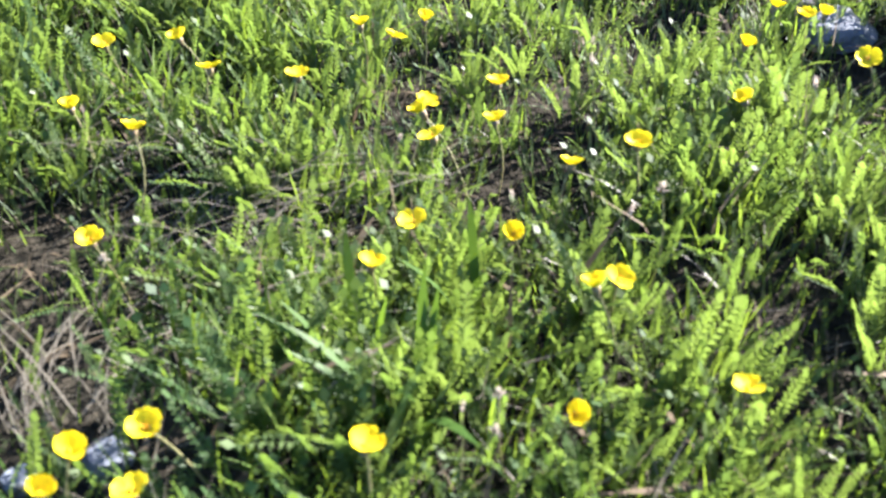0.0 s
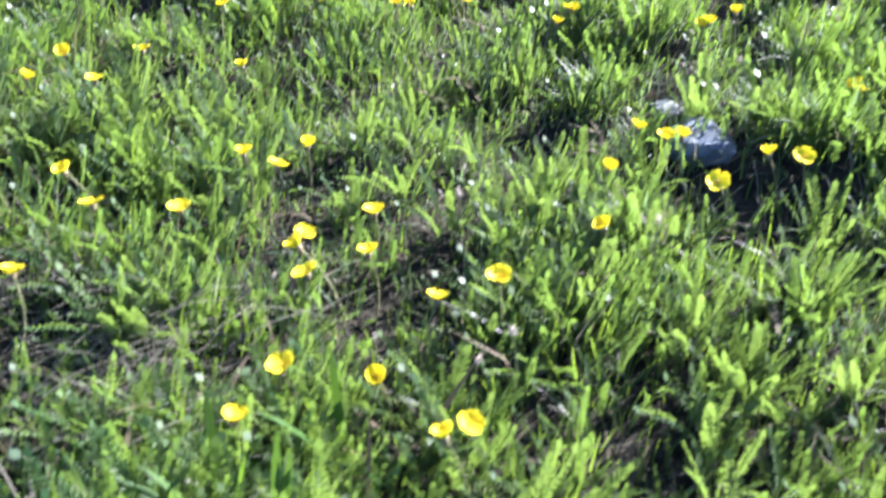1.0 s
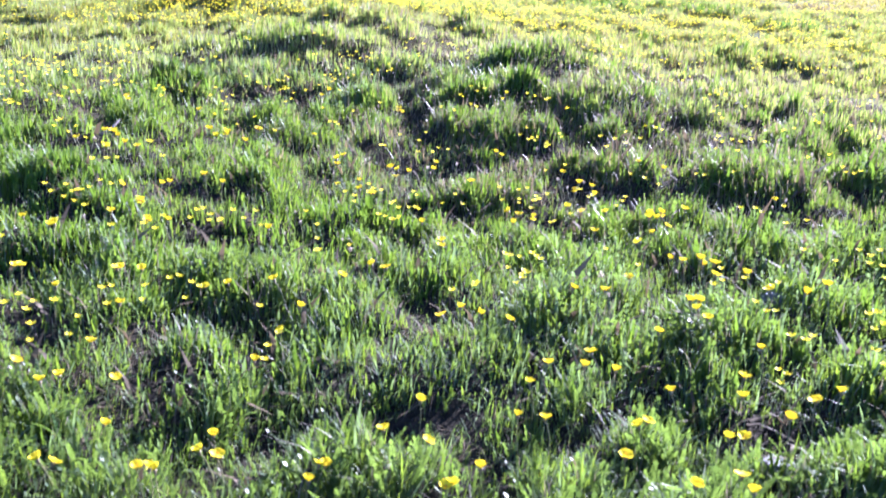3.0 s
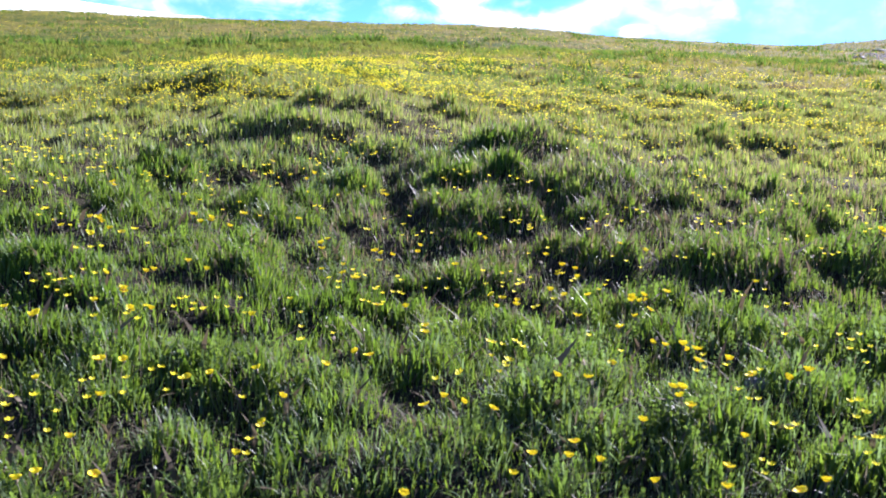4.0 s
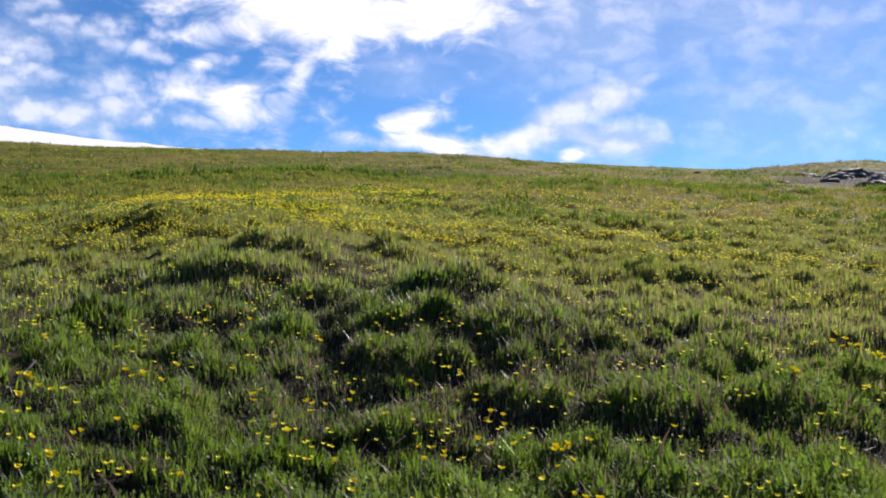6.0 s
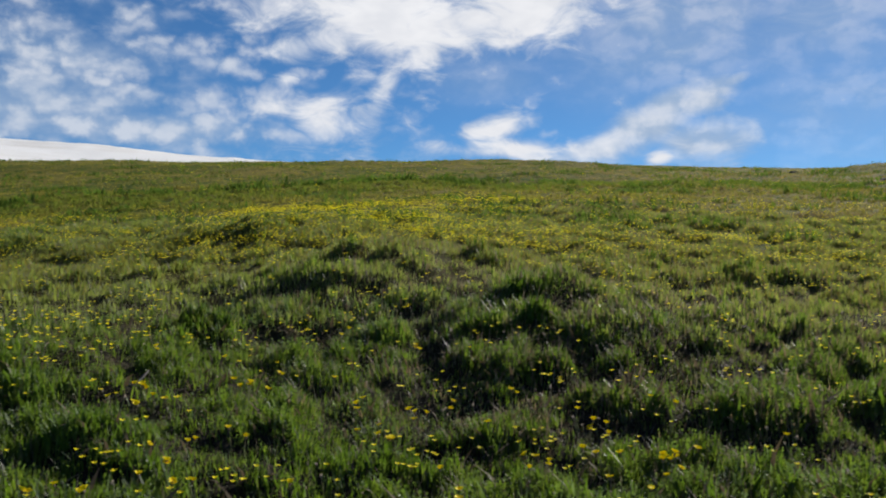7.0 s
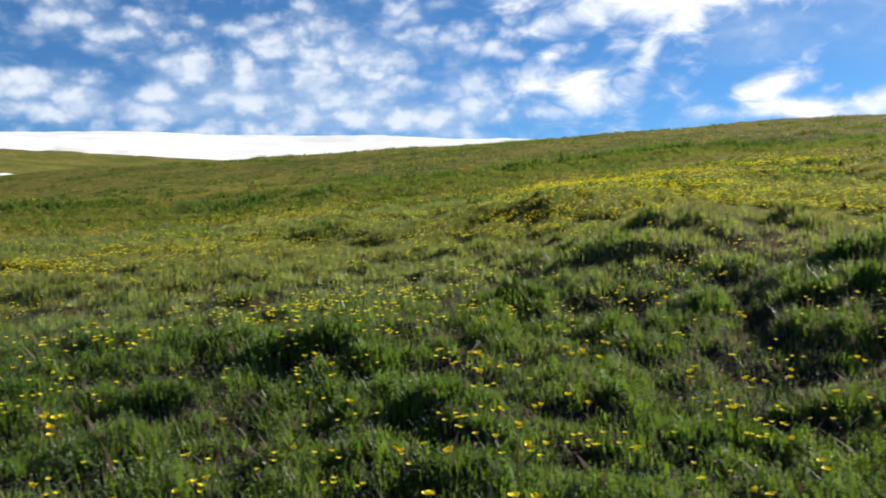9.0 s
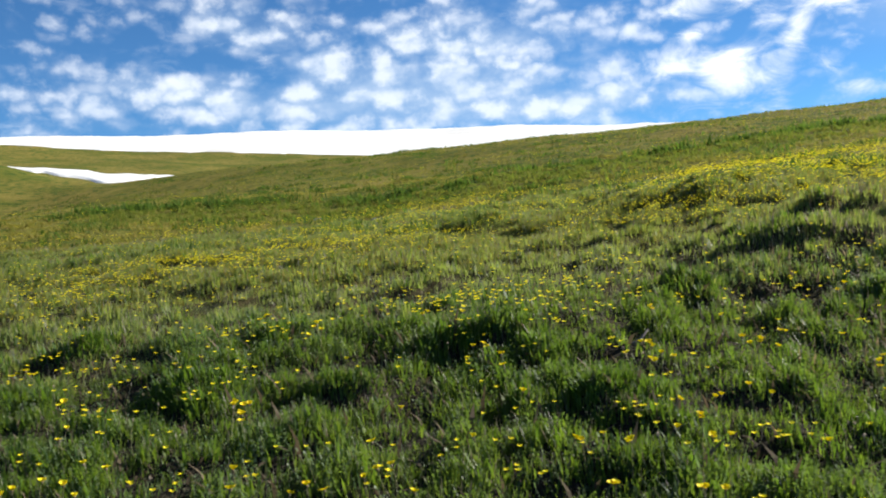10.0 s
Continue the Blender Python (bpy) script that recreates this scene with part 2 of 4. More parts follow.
# dark green by nature; its dark end is lowered further to imitate deep shade
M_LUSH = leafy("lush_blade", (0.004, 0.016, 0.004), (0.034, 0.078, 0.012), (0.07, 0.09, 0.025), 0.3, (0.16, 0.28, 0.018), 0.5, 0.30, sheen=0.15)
M_SLOPE = leafy("slope_blade", (0.030, 0.058, 0.016), (0.128, 0.170, 0.044), (0.20, 0.175, 0.07), 0.35, (0.32, 0.39, 0.058), 0.5, 0.42, sheen=0.15)
M_UPPER = leafy("upper_slope_blade", (0.076, 0.086, 0.016), (0.150, 0.132, 0.024), (0.250, 0.190, 0.052), 0.78, (0.25, 0.240, 0.032), 0.7, 0.38, False, 0.16, 0.1)
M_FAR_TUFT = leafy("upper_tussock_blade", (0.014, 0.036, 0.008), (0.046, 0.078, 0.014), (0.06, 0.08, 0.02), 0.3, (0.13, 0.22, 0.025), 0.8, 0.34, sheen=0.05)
M_DRY = leafy("dry_slope_blade", (0.085, 0.066, 0.034), (0.200, 0.155, 0.082), (0.13, 0.10, 0.065), 0.4, (0.30, 0.23, 0.12), 0.7, 0.38, sheen=0.08)
M_BELT = leafy("belt_blade", (0.030, 0.056, 0.010), (0.080, 0.105, 0.018), (0.12, 0.11, 0.03), 0.45, (0.20, 0.26, 0.03), 0.7, 0.36, sheen=0.05)
M_GLAUCOUS = leafy("glaucous_leaf", (0.026, 0.054, 0.030), (0.082, 0.122, 0.062), (0.13, 0.125, 0.07), 0.35, (0.18, 0.27, 0.075), 0.55, 0.36, sheen=0.18)
M_STRAW = leafy("dead_grass", (0.055, 0.048, 0.034), (0.165, 0.148, 0.107), (0.09, 0.08, 0.06), 0.5, (0.20, 0.165, 0.105), 0.5, 0.3)
M_LITTER = leafy("brown_litter", (0.022, 0.018, 0.011), (0.13, 0.100, 0.062), (0.06, 0.050, 0.036), 0.4, (0.14, 0.105, 0.060), 0.7, 0.25, sheen=0.1)
M_PETAL = petal_stuff("yellow_petal", (0.70, 0.55, 0.006), (0.73, 0.63, 0.010), (0.75, 0.66, 0.010))
M_HEART = plain("flower_heart", (0.62, 0.32, 0.01), (0.85, 0.55, 0.03), 0.8, 700.0)
M_STEM = plain("flower_stem", (0.10, 0.075, 0.035), (0.15, 0.16, 0.05), 0.6, 200.0)
M_CALYX = plain("calyx_green", (0.09, 0.10, 0.03), (0.16, 0.08, 0.04), 0.65, 300.0)
M_FADED = leafy("faded_bloom", (0.13, 0.10, 0.075), (0.36, 0.32, 0.26), (0.22, 0.17, 0.13), 0.4, (0.40, 0.34, 0.27), 0.8, 0.4, sheen=0.1)
M_ROCK = stony("grey_rock", (0.060, 0.063, 0.070), (0.11, 0.115, 0.125), (0.20, 0.20, 0.20), 14.0)
M_BLUE_ROCK = stony("blue_grey_rock", (0.050, 0.060, 0.075), (0.095, 0.110, 0.130), (0.16, 0.17, 0.18), 14.0)
M_DARK_ROCK = stony("dark_rock", (0.030, 0.026, 0.028), (0.062, 0.052, 0.054), (0.12, 0.11, 0.105), 2.2)
M_WOOD = plain("weathered_wood", (0.07, 0.055, 0.05), (0.17, 0.14, 0.12), 0.85, 90.0)

# ---- the lie of the land: one hillside, a swale and a far rise with snow ----
def lattice(ix, iy, seed):
    h = np.sin(ix * 127.1 + iy * 311.7 + seed * 74.7) * 43758.5453
    return h - np.floor(h)


def value_noise(x, y, size, seed):
    """Smooth noise from -1 to 1, with lumps about `size` metres wide."""
    u, v = np.asarray(x, float) / size, np.asarray(y, float) / size
    iu, iv = np.floor(u), np.floor(v)
    fu, fv = u - iu, v - iv
    fu, fv = fu * fu * (3 - 2 * fu), fv * fv * (3 - 2 * fv)
    a, b = lattice(iu, iv, seed), lattice(iu + 1, iv, seed)
    c, d = lattice(iu, iv + 1, seed), lattice(iu + 1, iv + 1, seed)
    return 2 * (a + (b - a) * fu + (c - a) * fv + (a - b - c + d) * fu * fv) - 1


def ramp(v, lo, hi):
    s = np.clip((v - lo) / (hi - lo), 0, 1)
    return s * s * (3 - 2 * s)


# mounds and hollows of the hillside: x, y, height, radius
RELIEF = [
    (0.45, 1.55, -0.09, 0.45), (-0.15, 1.55, -0.08, 0.4), (1.2, 3.05, -0.11, 0.55), (0.5, 2.75, -0.09, 0.45),
    (-1.6, 3.9, 0.08, 0.8), (2.0, 4.5, 0.07, 0.6), (-0.2, 0.2, 0.05, 0.2), (0.2, 0.75, -0.03, 0.25),
    (0.1, 2.95, 0.07, 0.3), (-0.8, 3.15, -0.07, 0.3), (-0.65, 4.0, 0.08, 0.35), (0.6, 4.55, -0.07, 0.35), (1.9, 4.95, 0.08, 0.4),
    (1.15, 6.35, 0.25, 0.8), (-0.25, 9.2, 0.15, 0.95), (0.6, 8.9, 0.11, 0.7), (-1.8, 8.7, -0.18, 1.0), (1.6, 10.4, 0.10, 1.0), (1.0, 20.5, -0.12, 4.0), (-5.5, 17.0, -0.28, 2.2), (-10.5, 26.5, -0.42, 4.5),
    (11.2, 36.0, 0.25, 5.0), (18.5, 33.0, -0.45, 5.0), (25.2, 29.3, 0.50, 2.6), (-15.5, 30.5, 0.15, 4.0), (-23.5, 39.0, 0.45, 4.2),
    (-25.0, 29.0, -1.1, 6.0), (-37.0, 39.5, 2.75, 4.0), (-6.0, 14.5, -0.2, 3.0), (4.0, 12.5, 0.12, 2.0),
]


def lay_of_land(x, y):
    """Height of the bare slope, without tussocks."""
    x, y = np.asarray(x, float), np.asarray(y, float)
    r = np.hypot(x, y + 0.2)
    u = 1 - r / 40
    z = 1.1 + 0.02 * x + 0.1127 * (y + 0.2) - 1.08 * 0.5 * (u + np.sqrt(u * u + 0.002)) - 0.007 * np.maximum(r - 40, 0) ** 1.75
    for cx, cy, h, s in RELIEF:
        z = z + h * np.exp(-((x - cx) ** 2 + (y - cy) ** 2) / (2 * s * s))
    # the far rise behind the swale
    rr = np.maximum(r, 0.1)
    gx = np.interp(rr, [100, 170], [-0.115, -0.066])
    gy = np.interp(rr, [100, 170], [0.066, 0.1112])
    down = np.interp(rr, [30, 45, 55, 78, 100, 170, 185, 260, 600, 5000], [0.4, 0.072, 0.051, 0.0235, 0, 0, 0.004, 0.05, 0.13, 0.19])
    far = 1.1 + gx * x + gy * (y + 0.2) - down * rr
    far = np.where((y + 0.2 < 0.25 * rr) | (r < 34), np.minimum(far, z - 3), far)
    k = 0.6
    top = np.maximum(z, far)
    return top + k * np.log(np.exp((z - top) / k) + np.exp((far - top) / k)) * ramp(r, 36, 46)


# tussocks that stand out: x, y, radius, height
TUSSOCKS = [
    (1.79, 5.07, 0.28, 0.15), (0.44, 5.74, 0.30, 0.14), (1.29, 4.44, 0.10, 0.10), (0.79, 4.48, 0.19, 0.08), (-0.77, 3.53, 0.22, 0.15),
    (0.45, 2.89, 0.12, 0.14), (-0.10, 4.71, 0.28, 0.15), (0.76, 6.47, 0.17, 0.16), (0.10, 8.86, 0.46, 0.06), (1.76, 6.40, 0.15, 0.13),
    (3.49, 6.99, 0.20, 0.14), (2.09, 4.08, 0.13, 0.12), (1.60, 4.42, 0.13, 0.11), (1.81, 3.75, 0.11, 0.11), (-0.30, 3.08, 0.19, 0.15),
    (-2.42, 10.02, 0.35, 0.15), (3.79, 6.20, 0.27, 0.14), (5.75, 10.70, 0.18, 0.14), (-1.47, 3.09, 0.15, 0.14), (-0.27, 2.52, 0.12, 0.12),
    (-1.45, 4.72, 0.12, 0.10), (-2.13, 4.03, 0.14, 0.12), (-3.18, 4.03, 0.16, 0.12), (-2.13, 3.15, 0.15, 0.14), (0.69, 3.00, 0.10, 0.11),
]


def spots_sum(x, y, rows, peak=False):
    """Sum, or highest, of round spots (x, y, spread, weight), each worked out only where it reaches."""
    shape = np.shape(x)
    x, y = np.ravel(np.asarray(x, float)), np.ravel(np.asarray(y, float))
    out = np.zeros(len(x))
    order = np.argsort(y)
    ys = y[order]
    for cx, cy, spread, weight in rows:
        reach = 3.0 * math.sqrt(spread)
        near = order[np.searchsorted(ys, cy - reach):np.searchsorted(ys, cy + reach)]
        near = near[np.abs(x[near] - cx) < reach]
        v = weight * np.exp(-((x[near] - cx) ** 2 + (y[near] - cy) ** 2) / spread)
        out[near] = np.maximum(out[near], v) if peak else out[near] + v
    return out.reshape(shape)


def ground_z(x, y):
    x, y = np.asarray(x, float), np.asarray(y, float)
    r = np.hypot(x, y + 0.2)
    z = lay_of_land(x, y)
    near = 1 - ramp(r, 30, 60)
    z = z + near * (0.030 * ramp(r, 1.0, 2.5) * value_noise(x, y, 0.62, 1) + 0.016 * value_noise(x, y, 0.27, 2) + 0.008 * value_noise(x, y, 0.09, 3))
    z = z + 0.10 * ramp(r, 6, 20) * value_noise(x, y, 3.1, 4) + 0.35 * ramp(r, 45, 90) * value_noise(x, y, 14.0, 5)
    z = z + near * (0.030 * ramp(r, 1.2, 3.5) * (clumps(x, y, 0.52, 71) - 0.4) + 0.042 * ramp(r, 1.0, 2.0) * (1 - ramp(r, 6, 12)) * (clumps(x, y, 0.24, 66) - 0.4))
    z = z + spots_sum(x, y, [(cx, cy, 0.9 * s * s, 0.4 * h) for cx, cy, s, h in TUSSOCKS])
    # dips with raised rims towards the sun, shaped to make pools of shade
    z = z - spots_sum(x, y, [(cx, cy, 0.8 * s * s, min(0.45 * s, 0.07)) for cx, cy, s in SHADE_HOLLOWS])
    z = z + spots_sum(x, y, [(cx + 0.9 * s, cy + 0.9 * s, 0.6 * s * s, min(0.40 * s, 0.06)) for cx, cy, s in SHADE_HOLLOWS])
    return z


# patches where the soil shows, some of them standing in for shade: x, y, radius
BARE_NEAR = [
    (-0.4, 0.46, 0.04), (-0.33, 0.39, 0.04), (-0.29, 0.33, 0.032), (-0.21, 0.285, 0.032), (-0.18, 0.26, 0.024), (-0.27, 0.28, 0.032), (0.05, 0.76, 0.028),
    (0.095, 0.78, 0.028), (0.03, 0.7, 0.024), (0.215, 0.52, 0.016), (0.23, 0.555, 0.016), (0.19, 0.47, 0.016), (0.29, 0.385, 0.016), (0.305, 0.36, 0.014),
    (0.34, 0.37, 0.012), (0.37, 0.34, 0.014), (-0.16, 0.59, 0.032), (-0.11, 0.6, 0.032), (-0.42, 0.94, 0.048), (-0.49, 0.93, 0.048), (-0.01, 0.28, 0.016),
    (0.18, 0.32, 0.014), (0.18, 0.28, 0.014), (0.52, 0.8, 0.048), (0.55, 0.91, 0.048), (-0.45, 0.58, 0.04), (-0.23, 0.6, 0.036), (0.52, 1.0, 0.056),
    # the last four bare the soil in place of a shaded hollow
    (0.58, 0.97, 0.04), (0.95, 0.93, 0.08), (1.04, 0.99, 0.072), (0.82, 0.82, 0.056), (0.64, 0.88, 0.056),
]
BARE_SLOPE = [
    (0.65, 1.71, 0.07), (0.26, 2.0, 0.06), (0.4, 1.6, 0.05), (0.06, 1.87, 0.06), (0.1, 1.93, 0.08), (0.55, 1.36, 0.07), (1.24, 1.41, 0.08),
    (2.07, 4.07, 0.18), (2.99, 5.20, 0.18), (1.71, 4.80, 0.12), (1.81, 3.62, 0.12), (2.32, 3.50, 0.15), (0.74, 4.17, 0.18), (0.23, 4.75, 0.15),
    (-0.32, 3.63, 0.13), (1.94, 3.90, 0.13), (-1.44, 2.39, 0.15), (-1.35, 2.52, 0.12), (-1.11, 3.40, 0.09), (-0.38, 2.67, 0.1),
    (0.59, 4.51, 0.12), (1.02, 4.44, 0.10), (0.37, 4.86, 0.11), (1.06, 3.99, 0.07), (-0.02, 4.48, 0.08), (0.09, 3.84, 0.06), (1.58, 3.68, 0.07), (2.05, 4.05, 0.08),
    (0.87, 3.84, 0.07), (2.17, 4.08, 0.08), (1.73, 3.65, 0.05), (2.23, 3.95, 0.06), (-1.29, 2.54, 0.09), (-1.64, 2.40, 0.08), (-1.12, 3.38, 0.07), (0.65, 5.15, 0.09),
    (0.99, 1.02, 0.051), (0.98, 0.88, 0.037), (0.63, 0.94, 0.025), (0.84, 0.83, 0.030), (0.61, 1.22, 0.020), (0.90, 1.28, 0.022), (0.69, 1.68, 0.037),
    (0.11, 1.88, 0.039), (0.28, 1.72, 0.033), (0.49, 1.24, 0.035), (1.08, 1.01, 0.035), (1.26, 1.40, 0.025), (-0.46, 0.91, 0.029), (-0.23, 0.80, 0.015),
    (0.08, 0.71, 0.016), (0.02, 0.62, 0.013), (-0.11, 0.55, 0.014), (0.19, 0.52, 0.013), (-0.39, 0.44, 0.021), (-0.18, 0.27, 0.013), (-0.31, 0.36, 0.016),
    (0.29, 0.32, 0.018), (0.52, 1.00, 0.031), (-0.19, 0.99, 0.019), (0.44, 0.66, 0.016), (-0.30, 0.23, 0.014),
    # dark soil opened to imitate the shadow below tall leaves
    (0.95, 0.94, 0.09), (0.96, 0.83, 0.09), (0.96, 1.04, 0.05), (0.64, 0.91, 0.05), (1.15, 1.08, 0.08),
]
# hollows for the shade between the clumps, drawn with bared dark soil: x, y, radius
SHADE_HOLLOWS = [
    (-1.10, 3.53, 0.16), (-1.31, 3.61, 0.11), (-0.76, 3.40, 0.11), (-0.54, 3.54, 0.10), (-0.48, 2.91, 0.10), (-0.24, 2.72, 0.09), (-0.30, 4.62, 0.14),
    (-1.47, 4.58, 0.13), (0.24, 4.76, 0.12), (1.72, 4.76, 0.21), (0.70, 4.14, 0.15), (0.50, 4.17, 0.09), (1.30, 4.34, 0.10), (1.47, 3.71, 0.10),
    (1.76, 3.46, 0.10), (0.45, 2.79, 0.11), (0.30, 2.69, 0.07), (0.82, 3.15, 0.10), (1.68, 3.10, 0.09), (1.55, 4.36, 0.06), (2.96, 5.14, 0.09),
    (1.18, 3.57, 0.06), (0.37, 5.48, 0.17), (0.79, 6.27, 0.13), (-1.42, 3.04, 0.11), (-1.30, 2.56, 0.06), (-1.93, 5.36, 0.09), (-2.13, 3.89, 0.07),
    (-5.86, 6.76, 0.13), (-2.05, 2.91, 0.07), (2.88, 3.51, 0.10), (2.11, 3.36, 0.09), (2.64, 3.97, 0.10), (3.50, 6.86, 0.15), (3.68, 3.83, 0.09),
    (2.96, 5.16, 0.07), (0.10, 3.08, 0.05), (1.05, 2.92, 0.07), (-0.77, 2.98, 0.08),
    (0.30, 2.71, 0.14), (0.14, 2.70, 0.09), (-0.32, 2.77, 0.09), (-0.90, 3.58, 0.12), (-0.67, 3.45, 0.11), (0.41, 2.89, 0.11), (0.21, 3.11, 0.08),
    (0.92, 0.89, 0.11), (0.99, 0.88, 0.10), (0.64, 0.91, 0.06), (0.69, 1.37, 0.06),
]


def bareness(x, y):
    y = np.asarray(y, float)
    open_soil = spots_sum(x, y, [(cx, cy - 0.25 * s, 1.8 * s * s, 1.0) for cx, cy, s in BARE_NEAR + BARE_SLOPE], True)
    # the hollows lose their grass too: dark soil stands in for shaded grass
    return np.maximum(open_soil, spots_sum(x, y, [(cx, cy, 0.7 * s * s, 0.92) for cx, cy, s in SHADE_HOLLOWS], True))


# 1 in the middle of a hollow that stands for a pool of shade
def shade_pool_at(x, y):
    return spots_sum(x, y, [(cx, cy, 0.9 * s * s, 1.0) for cx, cy, s in SHADE_HOLLOWS], True)


def scree_at(x, y):
    """1 on the dark scree that breaks out of the slope, 0 around it."""
    u, v = 0.67 * (x - 20.3) + 0.74 * (y - 22.3), 0.74 * (x - 20.3) - 0.67 * (y - 22.3)
    return 1 - ramp((u / 5.5) ** 2 + (v / 3.0) ** 2 + 0.5 * value_noise(x, y, 1.1, 55), 0.7, 1.15)


def clumps(x, y, size, seed):
    """1 in the middle of a clump, 0 between clumps that stand about `size` metres apart."""
    u, v = np.asarray(x, float) / size, np.asarray(y, float) / size
    iu, iv = np.floor(u), np.floor(v)
    best = np.zeros_like(u)
    for du in (-1, 0, 1):
        for dv in (-1, 0, 1):
            cu, cv = iu + du, iv + dv
            px, py = cu + lattice(cu, cv, seed), cv + lattice(cu, cv, seed + 1)
            reach = 0.38 + 0.42 * lattice(cu, cv, seed + 2)
            best = np.maximum(best, 1 - ((u - px) ** 2 + (v - py) ** 2) / (reach * reach))
    return np.clip(best, 0, 1)


def lushness(x, y):
    """From 0, thin and low, to 1, thick and tall."""
    small, large = 0.6 * clumps(x, y, 0.24, 66) + 0.6 * clumps(x, y, 0.13, 61), clumps(x, y, 0.52, 71)
    broad = 0.5 + 0.5 * value_noise(x, y, 1.4, 23)
    return np.clip(0.42 * small + 0.72 * large * (0.45 + 0.55 * broad) + 0.22 * value_noise(x, y, 0.11, 22), 0, 1)


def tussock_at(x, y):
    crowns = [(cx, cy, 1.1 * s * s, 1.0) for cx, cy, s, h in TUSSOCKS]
    # dark grass added behind each hollow to deepen its shade
    rims = [(cx + 0.9 * s, cy + 0.9 * s, 0.6 * s * s, 0.9) for cx, cy, s in SHADE_HOLLOWS]
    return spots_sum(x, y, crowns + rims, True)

# ---- building blocks ----
rng = np.random.default_rng(7)


def mesh_of(name, verts, tris, mat, smooth_shade=False):
    me = bpy.data.meshes.new(name)
    verts, tris = np.asarray(verts, np.float32), np.asarray(tris, np.int32)
    me.vertices.add(len(verts))
    me.vertices.foreach_set("co", verts.ravel())
    me.loops.add(tris.size)
    me.loops.foreach_set("vertex_index", tris.ravel())
    me.polygons.add(len(tris))
    me.polygons.foreach_set("loop_start", np.arange(0, tris.size, tris.shape[1], dtype=np.int32))
    me.polygons.foreach_set("loop_total", np.full(len(tris), tris.shape[1], np.int32))
    me.polygons.foreach_set("use_smooth", np.full(len(tris), smooth_shade))
    me.update(calc_edges=True)
    me.materials.append(mat)
    return me


def piece(name, mesh, parent, m=None, label=""):
    ob = new(name, mesh)
    ob.parent = parent
    if m is not None:
        ob.matrix_basis = m
    return tagged(ob, label) if label else ob


def strew(shape, at, yaw, tilt, size, wide=None):
    """One mesh's vertices and triangles from many copies of a shape, each tilted, turned, sized and set down."""
    v, f = shape
    at, size = np.asarray(at, float), np.asarray(size, float)
    wide = np.ones(len(at)) if wide is None else wide
    x, y, z = (v[None, :, k] * size[:, None] for k in range(3))
    x, y = x * wide[:, None], y * wide[:, None]
    ct, st, cy, sy = (q[:, None] for q in (np.cos(tilt), np.sin(tilt), np.cos(yaw), np.sin(yaw)))
    y, z = y * ct + z * st, z * ct - y * st
    x, y = x * cy - y * sy, x * sy + y * cy
    out = np.stack([x, y, z], -1) + at[:, None, :]
    faces = f[None] + (np.arange(len(at)) * len(v))[:, None, None]
    return out.reshape(-1, 3), faces.reshape(-1, 3)


def gather(sets):
    vs, fs, n = [], [], 0
    for v, f in sets:
        vs.append(v)
        fs.append(f + n)
        n += len(v)
    return np.concatenate(vs), np.concatenate(fs)


def sector(count, r0, r1, half=48.0, centre=0.0):
    """Places spread evenly over a sector of the slope."""
    r = np.sqrt(rng.uniform(r0 * r0, r1 * r1, count))
    a = np.radians(centre + rng.uniform(-half, half, count))
    return r * np.sin(a), r * np.cos(a) - 0.2


# ---- shapes of leaves, blades and flowers; one unit tall, growing along z and bending along y ----
def avens_leaf(pairs, bend, spread, seed, joints=5):
    g = np.random.default_rng(seed)
    vs, fs = [], []

    def mid(s):
        a = bend * s
        return np.array([0.0, s * math.sin(a) * 0.9, s * math.cos(a * 0.8)])

    steps = np.linspace(0, 1, joints)
    for k, s in enumerate(steps):
        p, w = mid(s), 0.016 * (1 - 0.7 * s)
        vs += [p + (-w, 0, 0), p + (w, 0, 0)]
        if k:
            fs += [(2 * k - 2, 2 * k - 1, 2 * k + 1), (2 * k - 2, 2 * k + 1, 2 * k)]
    for k in range(pairs):
        s = 0.26 + 0.70 * k / max(pairs - 1, 1)
        long = spread * (0.45 + 0.75 * math.sin(math.pi * (0.18 + 0.66 * s))) * g.uniform(0.85, 1.1)
        p, q = mid(s), mid(min(s + 0.1, 1.0))
        up = (q - p) / (np.linalg.norm(q - p) + 1e-6) if s < 0.99 else np.array([0, math.sin(bend), math.cos(bend)])
        for side in (-1, 1):
            d = np.array([side * 0.80, -0.12 + g.uniform(-0.15, 0.2), 0]) + up * 0.62
            d /= np.linalg.norm(d)
            across = np.cross(d, [0, -1.0, 0.25])
            across /= np.linalg.norm(across)
            n = len(vs)
            w = long * (0.23 if pairs > 8 else 0.30)
            lift = np.array([0, -0.05 * long, 0.02])
            vs += [p, p + d * long * 0.55 + across * w + lift, p + d * long, p + d * long * 0.6 - across * w + lift]
            fs += [(n, n + 1, n + 2), (n, n + 2, n + 3)]
    p, n = mid(1.0), len(vs)
    up = np.array([0, math.sin(bend), math.cos(bend)])
    vs += [p, p + up * 0.06 + (0.05, 0, 0), p + up * 0.13, p + up * 0.06 - (0.05, 0, 0)]
    fs += [(n, n + 1, n + 2), (n, n + 2, n + 3)]
    return np.array(vs, float), np.array(fs, int)


